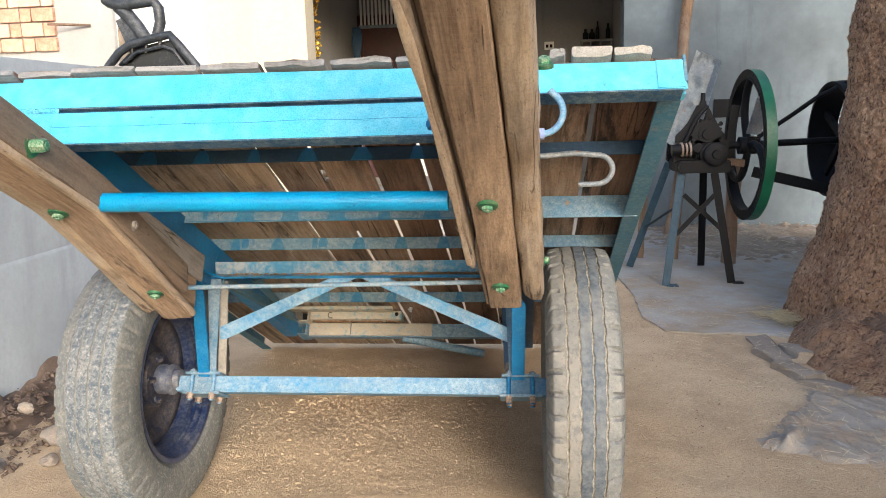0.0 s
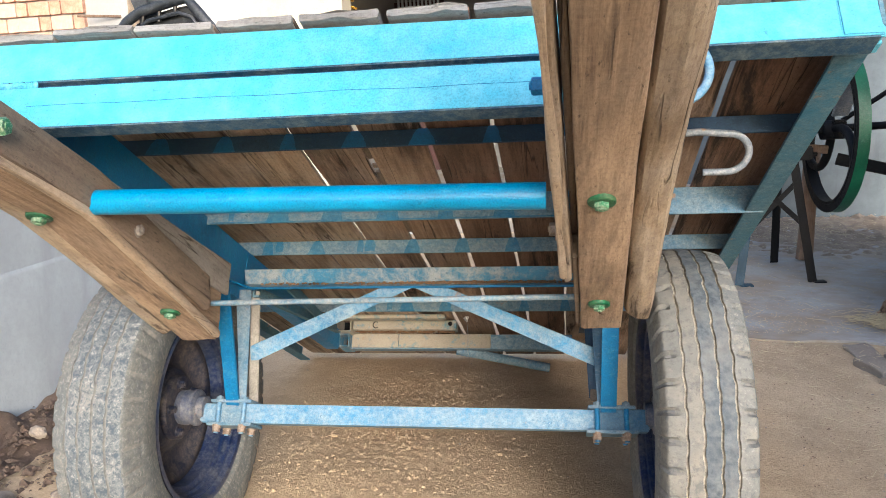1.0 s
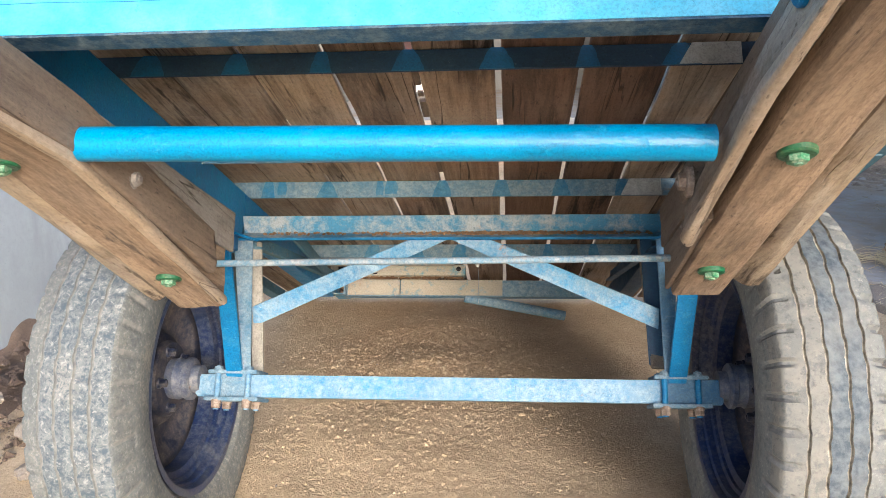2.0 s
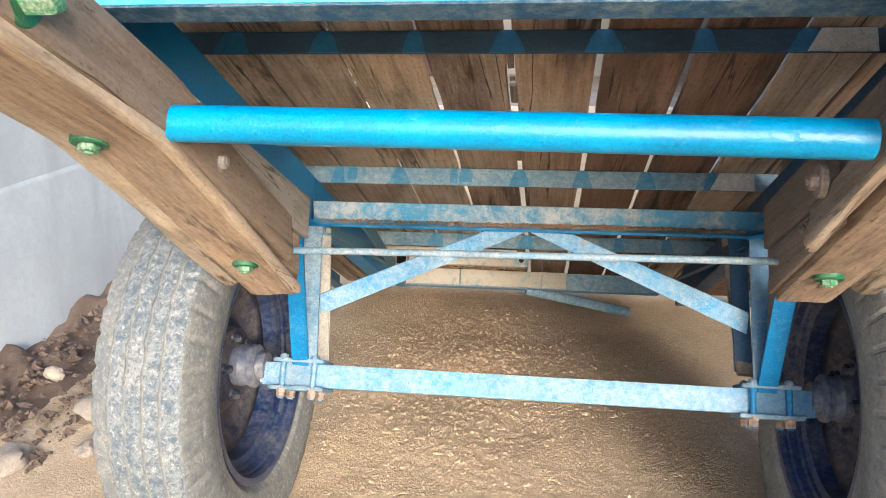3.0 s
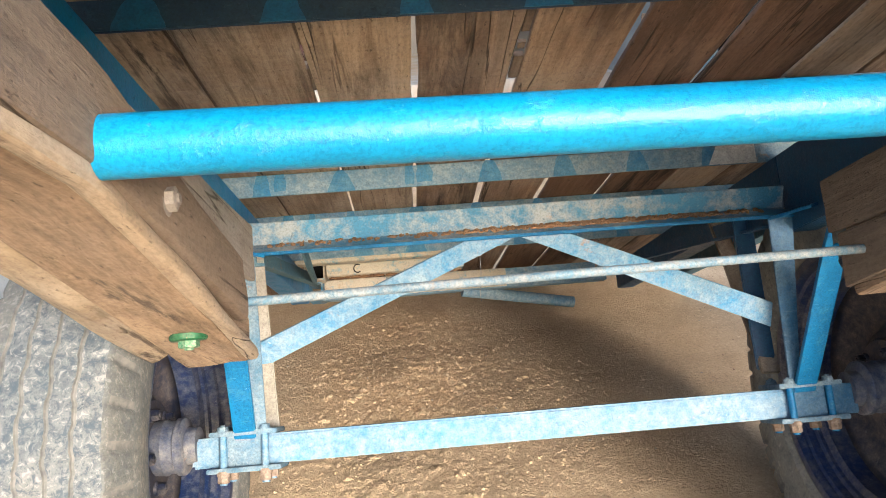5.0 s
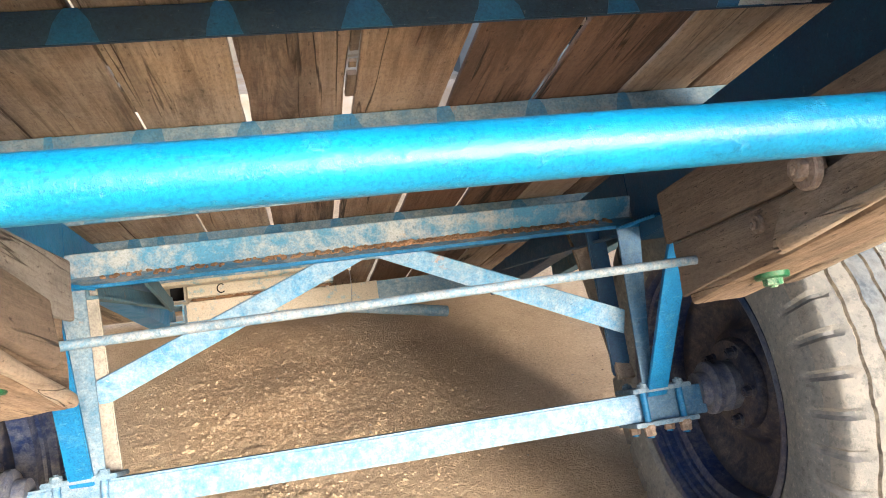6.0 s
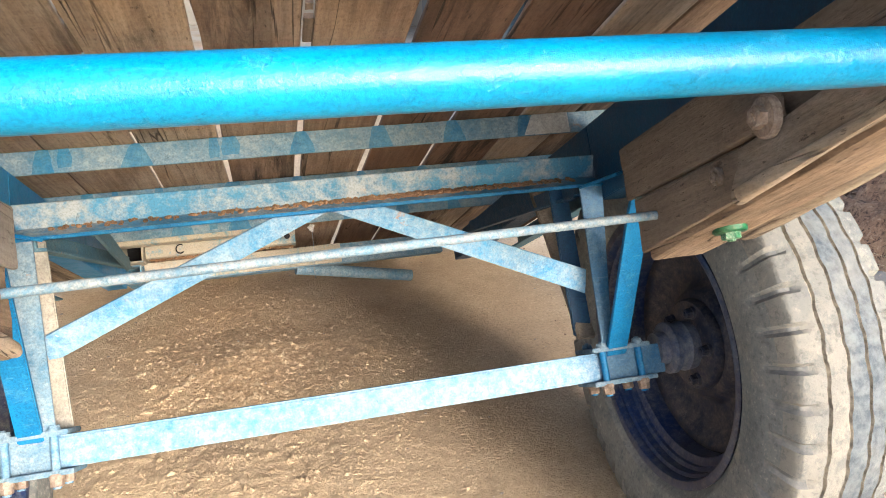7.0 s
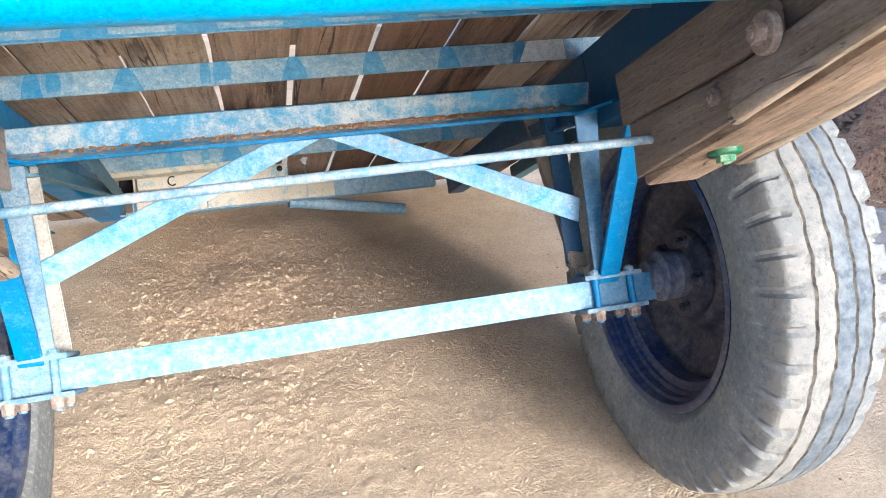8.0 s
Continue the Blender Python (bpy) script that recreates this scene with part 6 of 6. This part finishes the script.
scatter("straw", 420, lambda r: (r.gauss(1.93, 0.09), r.gauss(1.98, 0.07), 0.03 + 0.03 * r.random()), 0.03, STRAWMAT, "small heap of dry straw by the tree", "straw", 6, True)
scatter("straw", 420, lambda r: (lambda x, y: (x, y, 0.03 + 0.05 * max(0, x - 1.4)))(r.uniform(1.2, 2.0), r.uniform(0.1, 1.7)), 0.014, STRAWMAT, "chaff and straw strewn over the sacking", "straw", 8, True)
scatter("rubble_chips", 900, lambda r: (lambda a, b: (LX + 0.05 + 0.36 * a, 0.1 + 1.7 * b, 0.01 + 0.10 * max(0, 0.8 - a)))(r.random(), r.random()), 0.022, RUBBLE, "broken chips of earth and stone by the wall", "rubble", 7)


# ---- house details beyond the cart ----
CHAIRGREY = paint("scuffed_grey_plastic", (0.022, 0.027, 0.033), (0.09, 0.10, 0.115), 0.3, 0.4)


def chair_scrap():
    c = thing("plastic_chair", (-0.49, 0.0, 0.95), "broken black plastic chair lying upturned on the cart", "chair")
    o = Vector((-0.49, -0.02, 1.0))
    bm = prism(bmesh.new(), [(-0.150, 0.10), (-0.145, 0.318), (-0.118, 0.345), (-0.085, 0.366), (-0.012, 0.380), (0.020, 0.384), (0.034, 0.366), (0.068, 0.325), (0.085, 0.30), (0.09, 0.10)], o, o + Vector((0, 0.025, 0)), (0, 0, 1), 0.006)
    seat = part("seat", bm, BLACKPLASTIC, c)
    edge = [(-0.185, 0.285), (-0.160, 0.318), (-0.126, 0.354), (-0.091, 0.374), (-0.015, 0.390), (0.024, 0.396), (0.045, 0.371), (0.077, 0.330), (0.104, 0.295)]
    part("seat_rim", rod([o + Vector((a, -0.014, b)) for a, b in edge], 0.012, 10), CHAIRGREY, seat, "scuffed dark grey rim")
    part("inner_rim", rod([o + Vector((a, -0.012, b)) for a, b in ((-0.115, 0.325), (-0.078, 0.352), (0.0, 0.366), (0.030, 0.355), (0.060, 0.31))], 0.005, 8), CHAIRGREY, seat)
    for a, b in (((-0.095, 0.335), (-0.085, 0.375)), ((-0.05, 0.35), (-0.045, 0.385)), ((-0.01, 0.36), (-0.005, 0.39)), ((-0.13, 0.32), (-0.10, 0.345))):
        part("rib", rod([o + Vector((a[0], -0.010, a[1])), o + Vector((b[0], -0.010, b[1]))], 0.005, 8), BLACKPLASTIC, seat)
    part("armrest", rod([o + Vector((a, 0, b)) for a, b in ((-0.160, 0.500), (-0.146, 0.489), (-0.122, 0.481), (-0.07, 0.484), (-0.02, 0.489), (-0.008, 0.470), (-0.006, 0.431), (-0.018, 0.398))], 0.015, 12), CHAIRGREY, c)
    part("armrest", rod([o + Vector((a, 0.01, b)) for a, b in ((-0.128, 0.480), (-0.100, 0.452), (-0.078, 0.424), (-0.055, 0.385))], 0.019, 12), CHAIRGREY, c)
    part("web", bar(o + Vector((-0.118, 0.012, 0.45)), o + Vector((-0.085, 0.012, 0.36)), 0.045, 0.012, (0, 1, 0)), CHAIRGREY, c)
    for x in (-0.165, 0.095):
        part("leg", rod([o + Vector((x, 0.02, 0.10)), o + Vector((x, 0.03, -0.048))], 0.02, 12), BLACKPLASTIC, c)
    adopt(c)


chair_scrap()
tagged(part("loose_board", timber((-0.645, 0.05, 0.93), (-0.637, 0.06, 1.445), 0.05, 0.02, (0, 1, 0), 0.003, 14, 6.0), OUTERWOOD, None), "weathered loose board standing on the cart", "board")

# door and window in the porch
PY = FY + 3.0
door = tagged(part("door_1", block(-1.95, -1.02, PY - 0.06, PY - 0.005, 0.35, 2.45, 0.004), DOORRED, None), "closed dark red wooden door", "door", kind="structure")
for x0, x1, z0, z1 in ((-1.52, -1.10, 1.25, 1.95), (-1.90, -1.58, 1.25, 2.3)):
    part("door_panel", block(x0, x1, PY - 0.075, PY - 0.058, z0, z1, 0.006), DOORRED, door)
grille = tagged(part("window_1", block(-1.62, -1.07, PY - 0.10, PY - 0.08, 2.28, 2.32, 0.003), BARESTEEL, None), "barred opening with pale upright bars", "window", kind="structure")
for i in range(11):
    part("grille_bar", block(-1.60 + 0.05 * i, -1.575 + 0.05 * i, PY - 0.105, PY - 0.085, 2.32, 3.0, 0.003), WHITEWALL, grille)
tagged(part("door_jamb", block(-1.02, -0.75, PY - 0.05, PY - 0.004, 0.35, 2.2), WHITEWALL, None), "whitewashed jamb beside the door", "wall", kind="structure")

# niche shelf with pots, socket board
shelf = tagged(part("wall_shelf", block(1.22, 1.615, PY - 0.22, PY - 0.005, 2.00, 2.025, 0.003), DARKWALL, None), "small plastered pigeonhole shelf", "shelf")
for x in (1.23, 1.34, 1.46, 1.59):
    part("divider", block(x, x + 0.015, PY - 0.22, PY - 0.005, 1.72, 2.0, 0.003), DARKWALL, shelf)
for i, (x, r_, h) in enumerate(((1.28, 0.034, 0.13), (1.36, 0.038, 0.13), (1.43, 0.022, 0.22), (1.56, 0.030, 0.19))):
    bm = lathe([(0.0, 0.0), (0.0, r_), (h * 0.6, r_), (h * 0.75, r_ * 0.5), (h, r_ * 0.45), (h, 0.0)], 20)
    ob = part("bottle", bm, IRON, None)
    ob.matrix_basis = Matrix.Translation((x, PY - 0.12, 2.025)) @ Matrix.Rotation(radians(-90), 4, 'Y')
    tagged(ob, "dark bottle standing on the shelf", "bottle", "bottles on the shelf")
sw = tagged(part("switch_board", block(0.77, 0.89, PY - 0.03, PY - 0.004, 1.93, 2.03, 0.004), WHITEWALL, None), "small electric switch board on the wall", "switch")
for x in (0.805, 0.855):
    part("socket", block(x - 0.016, x + 0.016, PY - 0.034, PY - 0.028, 1.955, 1.995, 0.002), IRON, sw)
scatter("tinsel_garland", 160, lambda r: (-1.62 + 0.05 * r.random(), FY + 0.7 + 0.06 * r.random(), 1.5 + 1.3 * r.random()), 0.03, GOLD, "gold and red tinsel garland by the pillar", "garland", 11)
tagged(part("hanging_cloth", timber((-1.58, PY - 0.5, 1.75), (-1.56, PY - 0.5, 2.25), 0.10, 0.05, (0, 1, 0), 0.02, 16, 2.0, 0.015), DEEP, None), "dark blue cloth hanging in the porch", "cloth")

# bricks on edge showing in the house front, and a stick beside them
HDR = mesh_of("brick", timber((0, 0, 0), (0, 0.06, 0), 0.105, 0.122, (0, 0, 1), 0.005, 3, 1.0, 0.012), BRICK, smooth=True)
STR = mesh_of("brick", timber((0, 0, 0), (0, 0.06, 0), 0.215, 0.122, (0, 0, 1), 0.006, 3, 2.0, 0.012), BRICK, smooth=True)
r = random.Random(3)
for row in range(7):
    x = -5.2 + (0.11 if row % 2 else 0.0)
    k = row
    while x < -3.98:
        w = 0.215 if k % 2 == 0 else 0.105
        ob = part("brick", STR if k % 2 == 0 else HDR, None, facade)
        ob.location = (x + w / 2, FY - 0.035 - 0.02 * r.random(), 1.93 + 0.138 * row)
        x += w + 0.012
        k += 1
tagged(part("stick", rod([(-3.95, FY - 0.15, 2.10), (-3.6, FY - 0.02, 2.09)], 0.012, 8), POLEWOOD, None), "thin stick jutting from the bricks", "stick")
